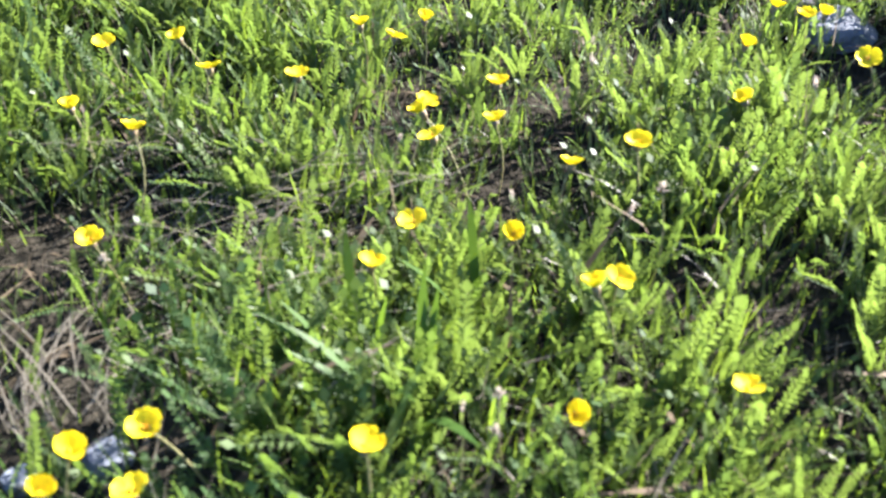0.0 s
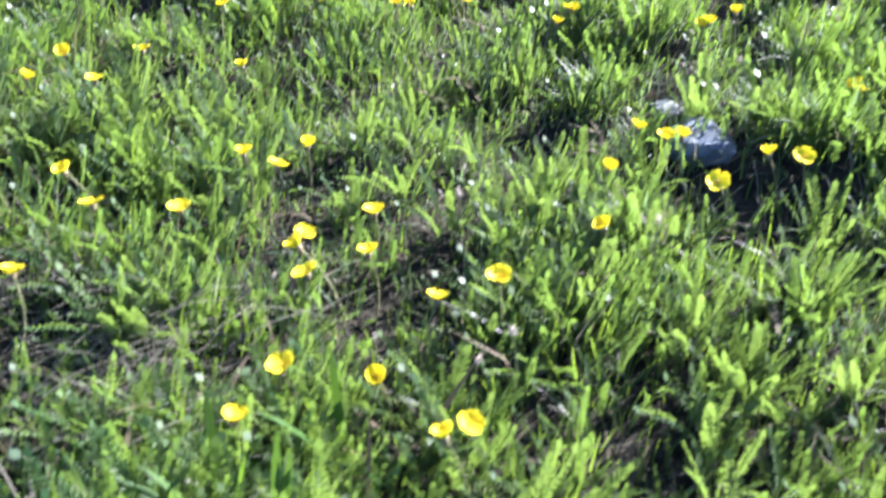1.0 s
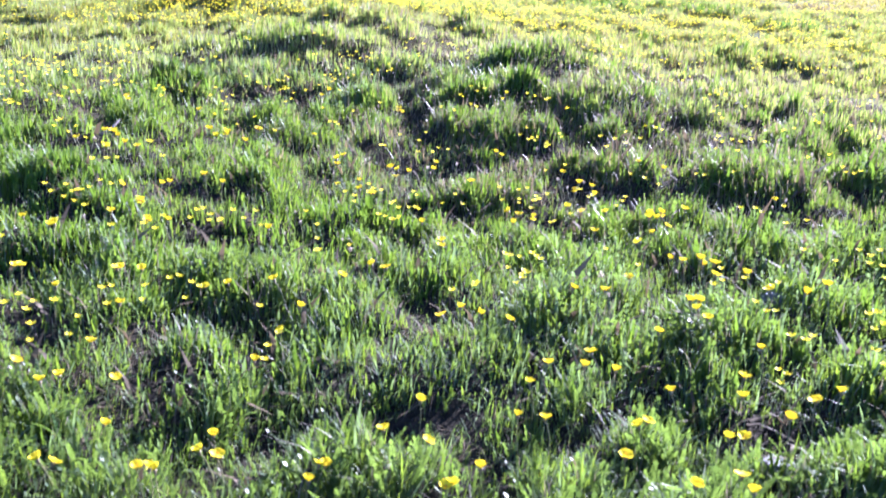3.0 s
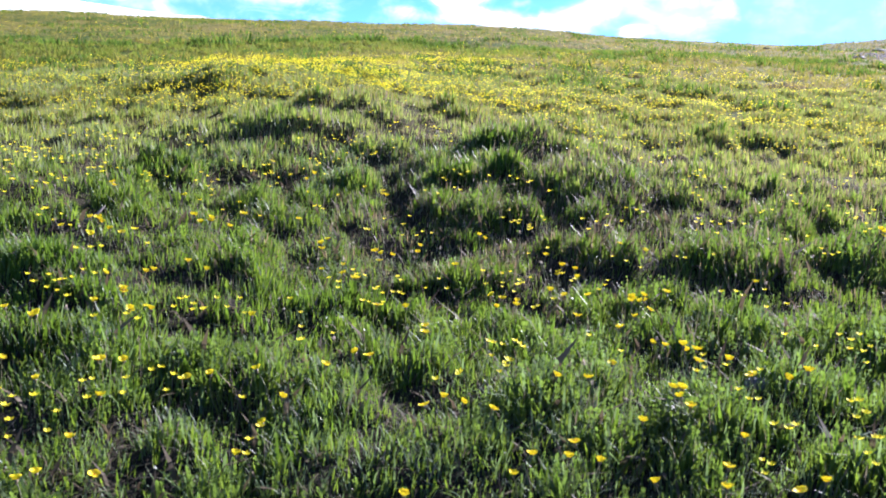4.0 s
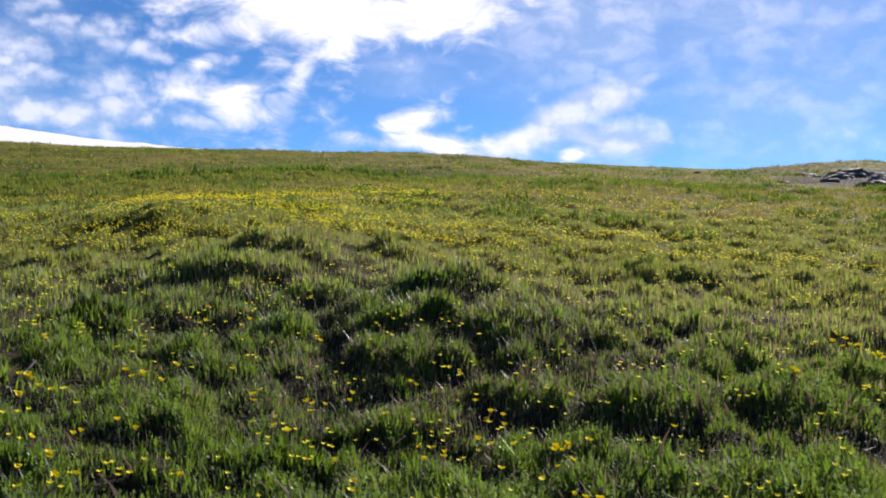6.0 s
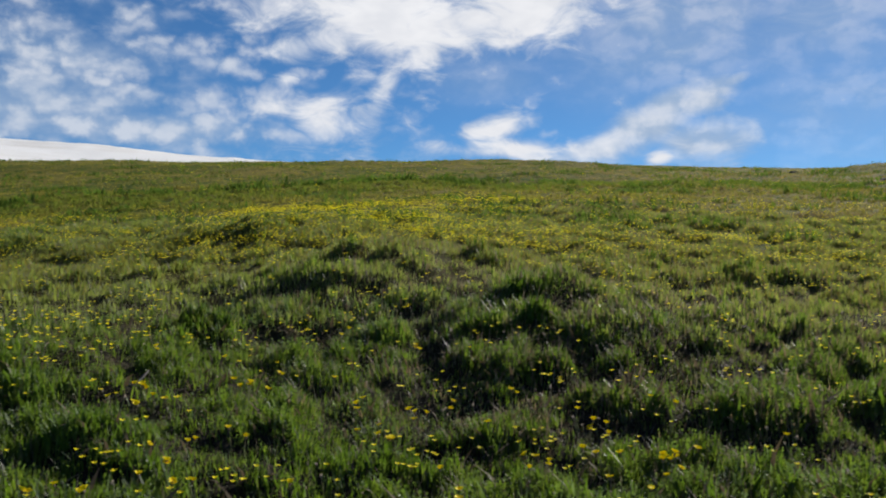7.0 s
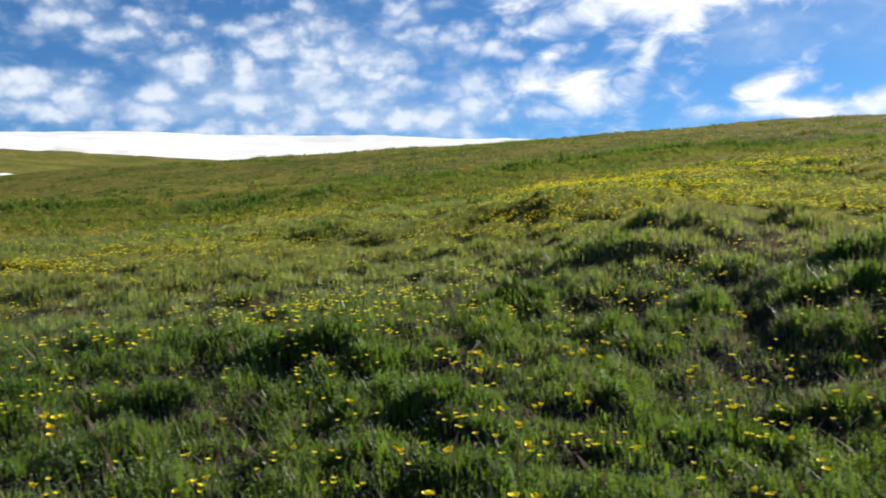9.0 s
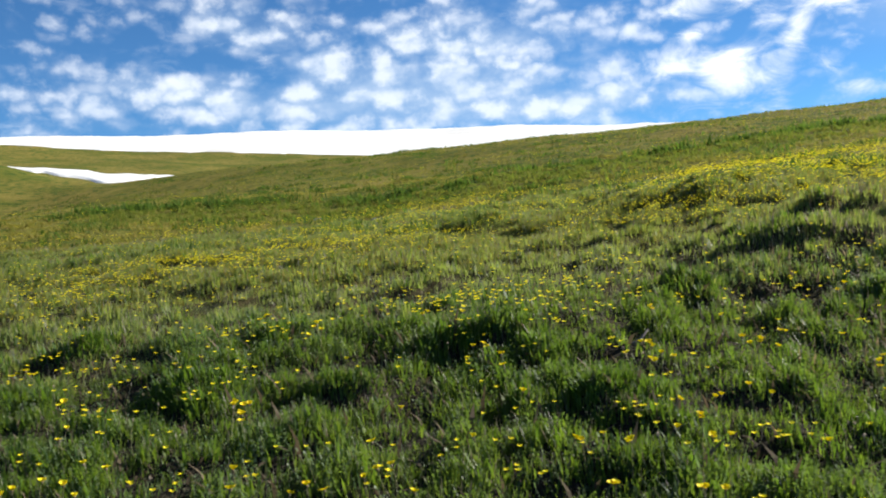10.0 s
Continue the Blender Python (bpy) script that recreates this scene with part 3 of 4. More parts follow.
def blade(width, bend, parts=2):
    vs, fs = [], []
    for k in range(parts):
        s = k / parts
        w = 0.5 * width * (1 - 0.45 * s)
        y, z = bend * s * s, s * (1 - 0.35 * bend * bend * s)
        vs += [(-w, y, z), (w, y, z)]
        if k:
            fs += [(2 * k - 2, 2 * k - 1, 2 * k + 1), (2 * k - 2, 2 * k + 1, 2 * k)]
    vs.append((0, bend, 1 - 0.35 * bend * bend))
    fs.append((2 * parts - 2, 2 * parts - 1, 2 * parts))
    return np.array(vs, float), np.array(fs, int)


def small_flower(seed):
    """A whole small flower as one light shape, its head one unit across and its foot at the ground, 3.6 units below."""
    g = np.random.default_rng(seed)
    vs, fs = [], []
    for k in range(5):
        a = 2 * math.pi * k / 5 + g.uniform(-0.1, 0.1)
        n = len(vs)
        for r, da, h in ((0.04, 0, 0.0), (0.36, -0.55, 0.15), (0.50, 0, 0.30), (0.36, 0.55, 0.15)):
            vs.append((r * math.cos(a + da), r * math.sin(a + da), 3.6 + h))
        fs += [(n, n + 1, n + 2), (n, n + 2, n + 3)]
    return np.array(vs, float), np.array(fs, int)


# ---- the ground: one sheet to the horizon, fine where the walk passes ----
def ground_sheet():
    rings = [0.0]
    r = 0.05
    while r < 4600:
        rings.append(r)
        r *= 1.022 if r < 60 else (1.03 if r < 260 else 1.14)
    a = np.radians(np.concatenate([np.arange(-60, 60, 0.5), np.arange(60, 300, 2.0)]))
    R, A = np.meshgrid(np.array(rings[1:]), a, indexing="ij")
    x, y = R * np.sin(A), R * np.cos(A) - 0.2
    z = ground_z(x, y)
    n, k = R.shape
    verts = np.concatenate([np.stack([x, y, z], -1).reshape(-1, 3), [[0, -0.2, float(ground_z(0.0, -0.2))]]])
    i, j = np.meshgrid(np.arange(n - 1), np.arange(k), indexing="ij")
    jn = (j + 1) % k
    a0, a1, b0, b1 = i * k + j, i * k + jn, (i + 1) * k + j, (i + 1) * k + jn
    tris = np.concatenate([np.stack([a0, b0, b1], -1).reshape(-1, 3), np.stack([a0, b1, a1], -1).reshape(-1, 3)])
    fan = np.stack([np.full(k, n * k), np.arange(k), (np.arange(k) + 1) % k], -1)
    tris = np.concatenate([tris, fan])[:, ::-1]
    return mesh_of("ground", verts, tris, M_GROUND, True)


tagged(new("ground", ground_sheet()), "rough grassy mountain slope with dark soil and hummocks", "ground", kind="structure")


def snow_sheet(name, bearings, near, far, thick, lip=0.04):
    """A bed of snow over the ground between two edges, with a rounded rim."""
    a = np.radians(bearings)
    s = np.linspace(0, 1, 40)
    A, S = np.meshgrid(a, s, indexing="ij")
    wob = 1 + 0.012 * value_noise(A * 40, S * 0, 0.9, 31) + 0.006 * value_noise(A * 40, S * 0, 0.3, 32)
    lo, hi = np.interp(A, a, near) * wob, np.interp(A, a, far) * wob
    R = lo + (hi - lo) * S
    x, y = R * np.sin(A), R * np.cos(A) - 0.2
    rim = np.minimum(ramp(S, 0, lip), 1 - ramp(S, 1 - lip, 1))
    n, k = A.shape
    edge = np.ones(n)
    edge[[0, -1]] = 0
    z = ground_z(x, y) - 0.15 + (thick + 0.15) * rim * edge[:, None]
    i, j = np.meshgrid(np.arange(n - 1), np.arange(k - 1), indexing="ij")
    p = i * k + j
    tris = np.concatenate([np.stack([p, p + k, p + k + 1], -1).reshape(-1, 3), np.stack([p, p + k + 1, p + 1], -1).reshape(-1, 3)])
    return mesh_of(name, np.stack([x, y, z], -1).reshape(-1, 3), tris, M_SNOW, True)


b = np.linspace(-62, 14, 200)
tagged(new("snowfield", snow_sheet("snowfield", b, np.full(200, 99.0), np.full(200, 215.0), 0.4)), "broad white snowfield lying along the far ridge", "snow", kind="structure")
b = np.linspace(-43.0, -29.4, 90)
tagged(new("snow_patch", snow_sheet("snow_patch", b, np.interp(b, [-43, -38, -36, -34, -29.4], [75, 73, 67, 57, 69]), np.interp(b, [-43, -38, -34, -30.6, -29.4], [79, 79, 78, 77, 70]), 0.15, 0.3)), "leftover snow patch in a grassy swale", "snow", kind="structure")

# ---- grass and leaves over the slope ----
def cover_of(count, r0, r1, half=48.0, thin=0.92, floor=0.14):
    x, y = sector(count, r0, r1, half)
    lush, bare, tus = lushness(x, y), bareness(x, y), tussock_at(x, y)
    edge = 1 - ramp(np.hypot(x, y + 0.2), 38, 52)
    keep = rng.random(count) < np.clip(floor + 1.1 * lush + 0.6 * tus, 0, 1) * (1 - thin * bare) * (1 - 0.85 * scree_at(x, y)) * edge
    x, y, lush, tus = x[keep], y[keep], lush[keep], tus[keep]
    tall = 0.36 + 0.95 * lush + 0.2 * tus
    return np.stack([x, y, ground_z(x, y) - 0.004], -1), tall, lush, tus


def sown(name, label, shapes, mat, count, r0, r1, low, high, lean, half=48.0, wide=(0.8, 1.2), thin=0.92, pick=None, floor=0.14):
    at, tall, lush, tus = cover_of(count, r0, r1, half, thin, floor)
    if pick is not None:
        keep = rng.random(len(at)) < pick(at, lush, tus)
        at, tall = at[keep], tall[keep]
    n = len(at)
    kind = rng.integers(0, len(shapes), n)
    yaw, tilt = rng.uniform(0, 2 * math.pi, n), np.abs(rng.normal(0, lean, n))
    size, width = rng.uniform(low, high, n) * tall, rng.uniform(*wide, n)
    sets = [strew(s, at[kind == k], yaw[kind == k], tilt[kind == k], size[kind == k], width[kind == k]) for k, s in enumerate(shapes) if (kind == k).any()]
    v, f = gather(sets)
    return tagged(new(name, mesh_of(name, v, f, mat)), label, "grass", kind="stuff")


LEAVES = [avens_leaf(13, b, 0.088, s, 4) for s, b in enumerate((0.12, 0.3, 0.5, 0.22, 0.75))]
LEAVES_MID = [avens_leaf(4, b, 0.10, s + 20, 3) for s, b in enumerate((0.08, 0.2, 0.5))]
BLADES = [blade(w, b, 3) for w, b in ((0.035, 0.2), (0.045, 0.45), (0.03, 0.8), (0.055, 0.1))]
BLADES_MID = [blade(w, b, 2) for w, b in ((0.13, 0.05), (0.17, 0.16), (0.10, 0.32))]
BLADES_FAR = [blade(w, b, 1) for w, b in ((0.15, 0.06), (0.20, 0.16), (0.12, 0.3))]
BLADES_TOP = [blade(w, b, 1) for w, b in ((0.28, 0.1), (0.4, 0.25))]

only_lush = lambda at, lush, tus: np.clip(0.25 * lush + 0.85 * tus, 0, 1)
sown("meadow_leaves", "green feathery avens leaves filling the turf", LEAVES, M_LEAF, 14000, 0.15, 2.05, 0.06, 0.10, 0.24, 60, thin=1.0, floor=0.38)
sown("meadow_grass", "green grass blades between the leaves", BLADES, M_BLADE, 24000, 0.15, 2.05, 0.05, 0.10, 0.26, 60, thin=1.0, floor=0.38)
sown("meadow_leaves", "soft green feathery leaves between the tussocks", LEAVES_MID, M_LEAF, 3500, 1.2, 2.7, 0.055, 0.085, 0.25, thin=1.0, floor=0.6)
sunny_side = lambda at, lush, tus: 0.08 + 0.92 * ramp(at[:, 0] + 0.3 * value_noise(at[:, 0], at[:, 1], 0.6, 97), -0.5, 0.2) * (1 - ramp(np.hypot(at[:, 0], at[:, 1] + 0.2), 1.8, 3.4))
sown("glaucous_grass", "soft grey green blades between the tussocks", BLADES, M_GLAUCOUS, 26000, 0.9, 3.4, 0.055, 0.10, 0.22, wide=(1.0, 1.8), thin=1.0, pick=sunny_side, floor=0.6)
sown("meadow_leaves", "green feathery leaves over the slope", LEAVES_MID, M_LEAF, 22000, 1.9, 4.8, 0.05, 0.08, 0.17, floor=0.14)
glaucous = lambda at, lush, tus: ramp(value_noise(at[:, 0], at[:, 1], 0.7, 95), 0.0, 0.6)
sown("glaucous_leaves", "grey green feathery leaves in patches", LEAVES_MID, M_GLAUCOUS, 26000, 2.0, 5.5, 0.05, 0.08, 0.2, pick=glaucous, floor=0.4)
sown("meadow_grass", "green grass blades over the slope", BLADES_MID, M_BLADE, 100000, 1.9, 4.8, 0.036, 0.068, 0.2, thin=0.85, floor=0.22)
# the dark blades also paint the shaded sides of the tussocks
sown("tussock_grass", "thick dark green tussock grass, darkened further for shade", BLADES_MID, M_LUSH, 190000, 1.75, 5.5, 0.035, 0.09, 0.2, pick=only_lush)
sown("meadow_grass", "green grass blades farther up the slope", BLADES_FAR, M_SLOPE, 340000, 4.6, 12.5, 0.042, 0.075, 0.16, floor=0.22)
sown("tussock_grass", "thick dark green tussock grass farther up, darkened further for shade", BLADES_FAR, M_LUSH, 125000, 5.5, 12.0, 0.055, 0.095, 0.2, pick=only_lush)
sown("slope_grass", "olive grass on the upper slope", BLADES_FAR, M_UPPER, 290000, 8.0, 23.0, 0.035, 0.075, 0.4, wide=(1.2, 2.0))
sown("slope_grass", "olive and straw grass near the crest", BLADES_TOP, M_UPPER, 220000, 20.0, 50.0, 0.035, 0.08, 0.5)
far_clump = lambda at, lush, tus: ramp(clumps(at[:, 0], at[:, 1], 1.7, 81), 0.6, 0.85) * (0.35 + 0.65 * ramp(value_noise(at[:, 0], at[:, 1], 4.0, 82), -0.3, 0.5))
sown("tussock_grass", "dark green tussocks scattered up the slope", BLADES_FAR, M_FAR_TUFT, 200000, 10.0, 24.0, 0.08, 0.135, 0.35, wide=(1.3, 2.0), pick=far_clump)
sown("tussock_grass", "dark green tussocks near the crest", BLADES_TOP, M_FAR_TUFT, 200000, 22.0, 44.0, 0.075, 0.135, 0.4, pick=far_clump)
belt_top = lambda x: np.interp(x, [-7.6, -6.4, -5.2, -3.7, -2.3, -0.9, 0.7, 2.3, 3.7, 5.2], [18.2, 18.6, 19.2, 20.6, 19.3, 21.1, 21.6, 22.7, 23.6, 22.3])
green_belt = lambda at, lush, tus: ramp(belt_top(at[:, 0]) + 0.5 * value_noise(at[:, 0], at[:, 1], 0.9, 87) - at[:, 1], 0.0, 0.4) * (1 - 0.95 * ramp(belt_top(at[:, 0]) - at[:, 1], 1.0, 5.5))
sown("meadow_grass", "green belt of taller grass across the slope", BLADES_FAR, M_BELT, 190000, 11.0, 25.0, 0.06, 0.11, 0.35, 36, wide=(1.3, 2.0), pick=green_belt, floor=0.4)
dry_side = lambda at, lush, tus: ramp(at[:, 0] / np.hypot(at[:, 0], at[:, 1] + 0.2) + 0.14 * value_noise(at[:, 0], at[:, 1], 1.6, 88), -0.02, 0.42) * (1 - 0.7 * tus)
sown("slope_grass", "tan dry grass on the drier side of the slope", BLADES_FAR, M_DRY, 150000, 3.6, 13.0, 0.045, 0.08, 0.25, wide=(0.6, 1.1), pick=dry_side, floor=0.4)
sown("slope_grass", "tan dry grass high on the drier side", BLADES_TOP, M_DRY, 110000, 12.0, 40.0, 0.04, 0.08, 0.5, pick=dry_side, floor=0.4)
# a row of dark blades imitates the shadow along the belt's upper edge
belt_edge_shade = lambda at, lush, tus: np.exp(-((belt_top(at[:, 0]) - 0.3 - at[:, 1]) / 0.45) ** 2) * ramp(clumps(at[:, 0], at[:, 1], 1.3, 84), 0.25, 0.6) * (at[:, 0] < 5.5)
sown("tussock_grass", "dark tussocks added as the shadow line along the edge of the green belt", BLADES_FAR, M_FAR_TUFT, 190000, 12.0, 27.0, 0.14, 0.23, 0.4, 36, wide=(1.2, 2.0), pick=belt_edge_shade, floor=0.8)
sown("dead_grass", "grey brown dead grass lying in the turf", [blade(0.03, 0.9, 3), blade(0.025, 0.5, 3)], M_STRAW, 2400, 0.2, 2.2, 0.06, 0.14, 0.95, 70, thin=0.2)
STALKS = [blade(w, b, 2) for w, b in ((0.022, 0.1), (0.028, 0.3), (0.02, 0.5))]
sown("dry_stalks", "thin tan dry stalks standing in the turf", STALKS, M_STRAW, 3600, 0.3, 1.95, 0.06, 0.12, 0.35, 70, floor=0.6)
sown("dry_stalks", "thin tan dry stalks standing over the slope", STALKS, M_STRAW, 15000, 1.8, 6.0, 0.07, 0.11, 0.2, wide=(0.8, 1.4), floor=0.5)
sown("dry_stalks", "thin tan dry stalks farther up", BLADES_FAR, M_STRAW, 60000, 5.5, 13.0, 0.06, 0.10, 0.2, wide=(0.3, 0.5), floor=0.5)
sown("slope_grass", "olive grass among the green", BLADES_FAR, M_UPPER, 60000, 6.5, 10.0, 0.045, 0.08, 0.2)
sown("dead_grass", "pale dead grass among the green", BLADES_MID, M_STRAW, 14000, 2.0, 9.0, 0.05, 0.10, 0.7, wide=(0.15, 0.3), thin=0.2)

# litter stays out of the shade pools to keep them dark
hollow = lambda at, lush, tus: np.clip(1.1 - 1.6 * lush, 0.1, 1) * (1 - 0.9 * shade_pool_at(at[:, 0], at[:, 1]))
sown("litter", "brown dead leaves and stems lying in the gaps of the turf", [blade(0.06, 0.5, 2), blade(0.10, 0.9, 2)], M_LITTER, 4500, 0.2, 2.1, 0.07, 0.15, 1.0, 70, thin=0.0, pick=hollow, floor=0.9)
sown("litter", "brown dead leaves and stems lying over the slope", [blade(0.14, 0.5, 2), blade(0.09, 0.9, 1)], M_LITTER, 26000, 2.0, 5.6, 0.07, 0.15, 0.9, thin=0.0, pick=hollow, floor=0.9)

dry_stretch = lambda at, lush, tus: np.exp(-((at[:, 0] - 1.7) / 0.95) ** 2 - ((at[:, 1] - 3.7) / 0.9) ** 2)
sown("dry_stalks", "pale dry stalks crowded on a drier stretch of the slope", STALKS, M_STRAW, 32000, 2.2, 6.5, 0.08, 0.14, 0.2, wide=(0.9, 1.5), thin=0.2, pick=dry_stretch, floor=0.9)
sown("litter", "brown litter on a drier stretch of the slope", [blade(0.16, 0.5, 2), blade(0.10, 0.9, 2)], M_LITTER, 16000, 2.2, 6.0, 0.07, 0.13, 0.9, thin=0.0, pick=dry_stretch, floor=0.9)

# the meadow goes on beside and behind the walk
aside = lambda at, lush, tus: (np.abs(np.arctan2(at[:, 0], at[:, 1] + 0.2)) > radians(46)) * 1.0
sown("meadow_grass", "green grass blades beside the walk", BLADES_FAR, M_BLADE, 120000, 0.25, 5.5, 0.07, 0.12, 0.25, 180, wide=(1.4, 2.2), thin=0.0, pick=aside, floor=0.6)

# ---- avens plants beside the walk: a rosette of feathery leaves each ----
LEAF_MESHES = [mesh_of("leaf", v * 0.085, f, M_PLANT) for v, f in LEAVES]


def avens_plant(x, y, leaves, size):
    root = tagged(new("avens_plant"), "green rosette of feathery upright avens leaves in turf", "plant", "avens plants")
    root.matrix_basis = Matrix.Translation((x, y, float(ground_z(x, y)) - 0.004)) @ Matrix.Rotation(rng.uniform(0, 6.28), 4, "Z")
    for k in range(leaves):
        turn = 2.4 * k + rng.uniform(-0.3, 0.3)
        off = rng.uniform(0.004, 0.016)
        m = Matrix.Rotation(turn, 4, "Z") @ Matrix.Translation((0, off, 0)) @ Matrix.Rotation(-rng.uniform(0.0, 0.32), 4, "X") @ Matrix.Rotation(rng.uniform(-0.5, 0.5), 4, "Z") @ Matrix.Scale(size * rng.uniform(0.75, 1.2), 4)
        piece("leaf", LEAF_MESHES[int(rng.integers(0, len(LEAF_MESHES)))], root, m)
    return root


made, tries = 0, 0
while made < 260 and tries < 5000:
    tries += 1
    px, py = (float(q[0]) for q in sector(1, 0.3, 1.55, 55.0, 3.0))
    if rng.random() < (1 - min(1.0, 1.6 * float(bareness(px, py)))) * (0.12 + 0.88 * float(lushness(px, py))):
        avens_plant(px, py, int(rng.integers(8, 13)), rng.uniform(0.75, 1.15))
        made += 1

# ---- broad grass leaves and a mat of dead grass near the start ----
BROAD = [mesh_of("grass_leaf", blade(0.085, b, 5)[0] * 0.145, blade(0.085, b, 5)[1], M_LUSH, True) for b in (0.15, 0.35, 0.7)]


def broad_grass(x, y, leaves):
    root = tagged(new("broad_leaved_grass"), "clump of broad bright green grass leaves in turf", "grass", "broad grass clumps")
    root.matrix_basis = Matrix.Translation((x, y, float(ground_z(x, y)) - 0.004))
    for k in range(leaves):
        m = Matrix.Rotation(1.9 * k + rng.uniform(-0.4, 0.4), 4, "Z") @ Matrix.Translation((0, 0.008, 0)) @ Matrix.Rotation(-rng.uniform(0.05, 0.45), 4, "X") @ Matrix.Scale(rng.uniform(0.7, 1.15), 4)
        piece("grass_leaf", BROAD[k % 3], root, m)


for gx, gy, count in ((-0.078, 0.363, 5), (-0.028, 0.314, 5), (0.02, 0.46, 3)):
    broad_grass(gx, gy, count)


def dead_mat(x, y, rx, ry, count, heading, label):
    px, py = x + rng.normal(0, rx, count), y + rng.normal(0, ry, count)
    at = np.stack([px, py, ground_z(px, py) + rng.uniform(0.005, 0.05, count)], -1)
    shapes = [blade(0.013, 0.5, 4), blade(0.010, 0.9, 4)]
    yaw, tilt, size = heading + rng.normal(0, 0.45, count), rng.uniform(0.7, 1.35, count), rng.uniform(0.06, 0.15, count)
    half = count // 2
    v, f = gather([strew(s, at[q], yaw[q], tilt[q], size[q]) for s, q in zip(shapes, (slice(0, half), slice(half, None)))])
    tagged(new("dead_grass", mesh_of("dead_grass", v, f, M_STRAW)), label, "grass", kind="stuff")


dead_mat(-0.22, 0.60, 0.08, 0.04, 120, radians(-75), "mat of grey brown dead grass combed over the turf")
dead_mat(-0.31, 0.30, 0.05, 0.03, 45, radians(30), "pale dry grass tuft beside bare soil")
dead_mat(-0.27, 0.46, 0.05, 0.03, 35, radians(-60), "grey dry grass lying at the edge of bare soil")
dead_mat(-0.40, 0.73, 0.07, 0.03, 45, radians(-80), "pale bent dry grass over dark soil")

# ---- yellow flowers ----
def tube(points, radii, sides=6):
    vs, fs = [], []
    for k, (p, r) in enumerate(zip(points, radii)):
        for s in range(sides):
            a = 2 * math.pi * s / sides
            vs.append((p[0] + r * math.cos(a), p[1] + r * math.sin(a), p[2]))
        if k:
            for s in range(sides):
                a, b2 = (k - 1) * sides + s, (k - 1) * sides + (s + 1) % sides
                fs += [(a, b2, b2 + sides), (a, b2 + sides, a + sides)]
    return np.array(vs, float), np.array(fs, int)


def petal_shape():
    """A broad notched petal, cupped, thickened to a thin double skin; its claw at the origin, growing along y."""
    rows = [(0.0, 0.10), (0.30, 0.62), (0.62, 0.98), (0.86, 0.92), (1.0, 0.52)]
    cols = np.linspace(-1, 1, 5)
    vs, fs = [], []
    for skin in (0.0, -0.035):
        n0 = len(vs)
        for s, w in rows:
            for c in cols:
                notch = -0.10 * (1 - abs(c)) if s == 1.0 else 0.0
                vs.append((0.5 * w * c, s + notch - 0.10 * c * c * s, 0.34 * s ** 1.5 + 0.10 * c * c * w + 0.02 * math.sin(5 * c + 3 * s) + skin))
        for i in range(len(rows) - 1):
            for j in range(4):
                p = n0 + i * 5 + j
                q = [(p, p + 1, p + 6), (p, p + 6, p + 5)]
                fs += q if skin == 0.0 else [t[::-1] for t in q]
    return np.array(vs, float), np.array(fs, int)


def heart_shape():
    """A dome with a ring of stamens."""
    vs, fs = tube([(0, 0, 0), (0, 0, 0.35), (0, 0, 0.55)], [0.32, 0.27, 0.08], 8)
    sets = [(vs, fs)]
    for k in range(14):
        a, tip = 2.4 * k, 0.34 + 0.12 * (k % 3)
        p0, p1 = np.array([0.22 * math.cos(a), 0.22 * math.sin(a), 0.2]), np.array([tip * math.cos(a), tip * math.sin(a), 0.75])
        side = np.array([-math.sin(a), math.cos(a), 0]) * 0.05
        sets.append((np.array([p0 - side * 0.4, p0 + side * 0.4, p1 - side, p1 + side, p1 + (0, 0, 0.1)]), np.array([(0, 1, 3), (0, 3, 2), (2, 3, 4)])))
    return gather(sets)


R_HEAD = 0.0138
PETAL = mesh_of("petal", petal_shape()[0] * R_HEAD, petal_shape()[1], M_PETAL, True)
HEART = mesh_of("flower_heart", heart_shape()[0] * 0.0062, heart_shape()[1], M_HEART)
cv, cf = tube([(0, 0, -0.010), (0, 0, -0.006), (0, 0, -0.001), (0, 0, 0.0005)], [0.0012, 0.0036, 0.0052, 0.0030], 7)
CALYX = mesh_of("calyx", cv, cf, M_CALYX, True)
STEMS = []
for bow in (0.006, -0.010, 0.014):
    pts = [(bow * math.sin(math.pi * s) , 0.4 * bow * s, s * 0.10) for s in np.linspace(0, 1, 6)]
    sv, sf = tube(pts, np.linspace(0.0015, 0.0010, 6), 5)
    STEMS.append((mesh_of("stem", sv, sf, M_STEM, True), Vector(pts[-1])))
STEM_LEAF = mesh_of("stem_leaf", LEAVES_MID[2][0] * 0.03, LEAVES_MID[2][1], M_PLANT)


def avens_flower(stem_kind, open_up):
    root = tagged(new("avens_flower"), "bright yellow five-petalled avens flower on a thin stem", "flower", "yellow meadow flowers")
    stem, top = STEMS[stem_kind]
    piece("stem", stem, root)
    piece("stem_leaf", STEM_LEAF, root, Matrix.Translation((top.x * 0.4, 0, 0.05)) @ Matrix.Rotation(1.9 * stem_kind, 4, "Z") @ Matrix.Rotation(-0.5, 4, "X"))
    head = Matrix.Translation(top) @ Matrix.Rotation(radians(9), 4, "X")
    piece("calyx", CALYX, root, head)
    piece("flower_heart", HEART, root, head @ Matrix.Translation((0, 0, -0.0005)))
    for k in range(5):
        m = head @ Matrix.Rotation(2 * math.pi * k / 5 + 0.1 * math.sin(3 * k), 4, "Z") @ Matrix.Translation((0, 0.0022, 0)) @ Matrix.Rotation(open_up + 0.08 * math.sin(2.1 * k), 4, "X")
        piece("petal", PETAL, root, m)
    return root


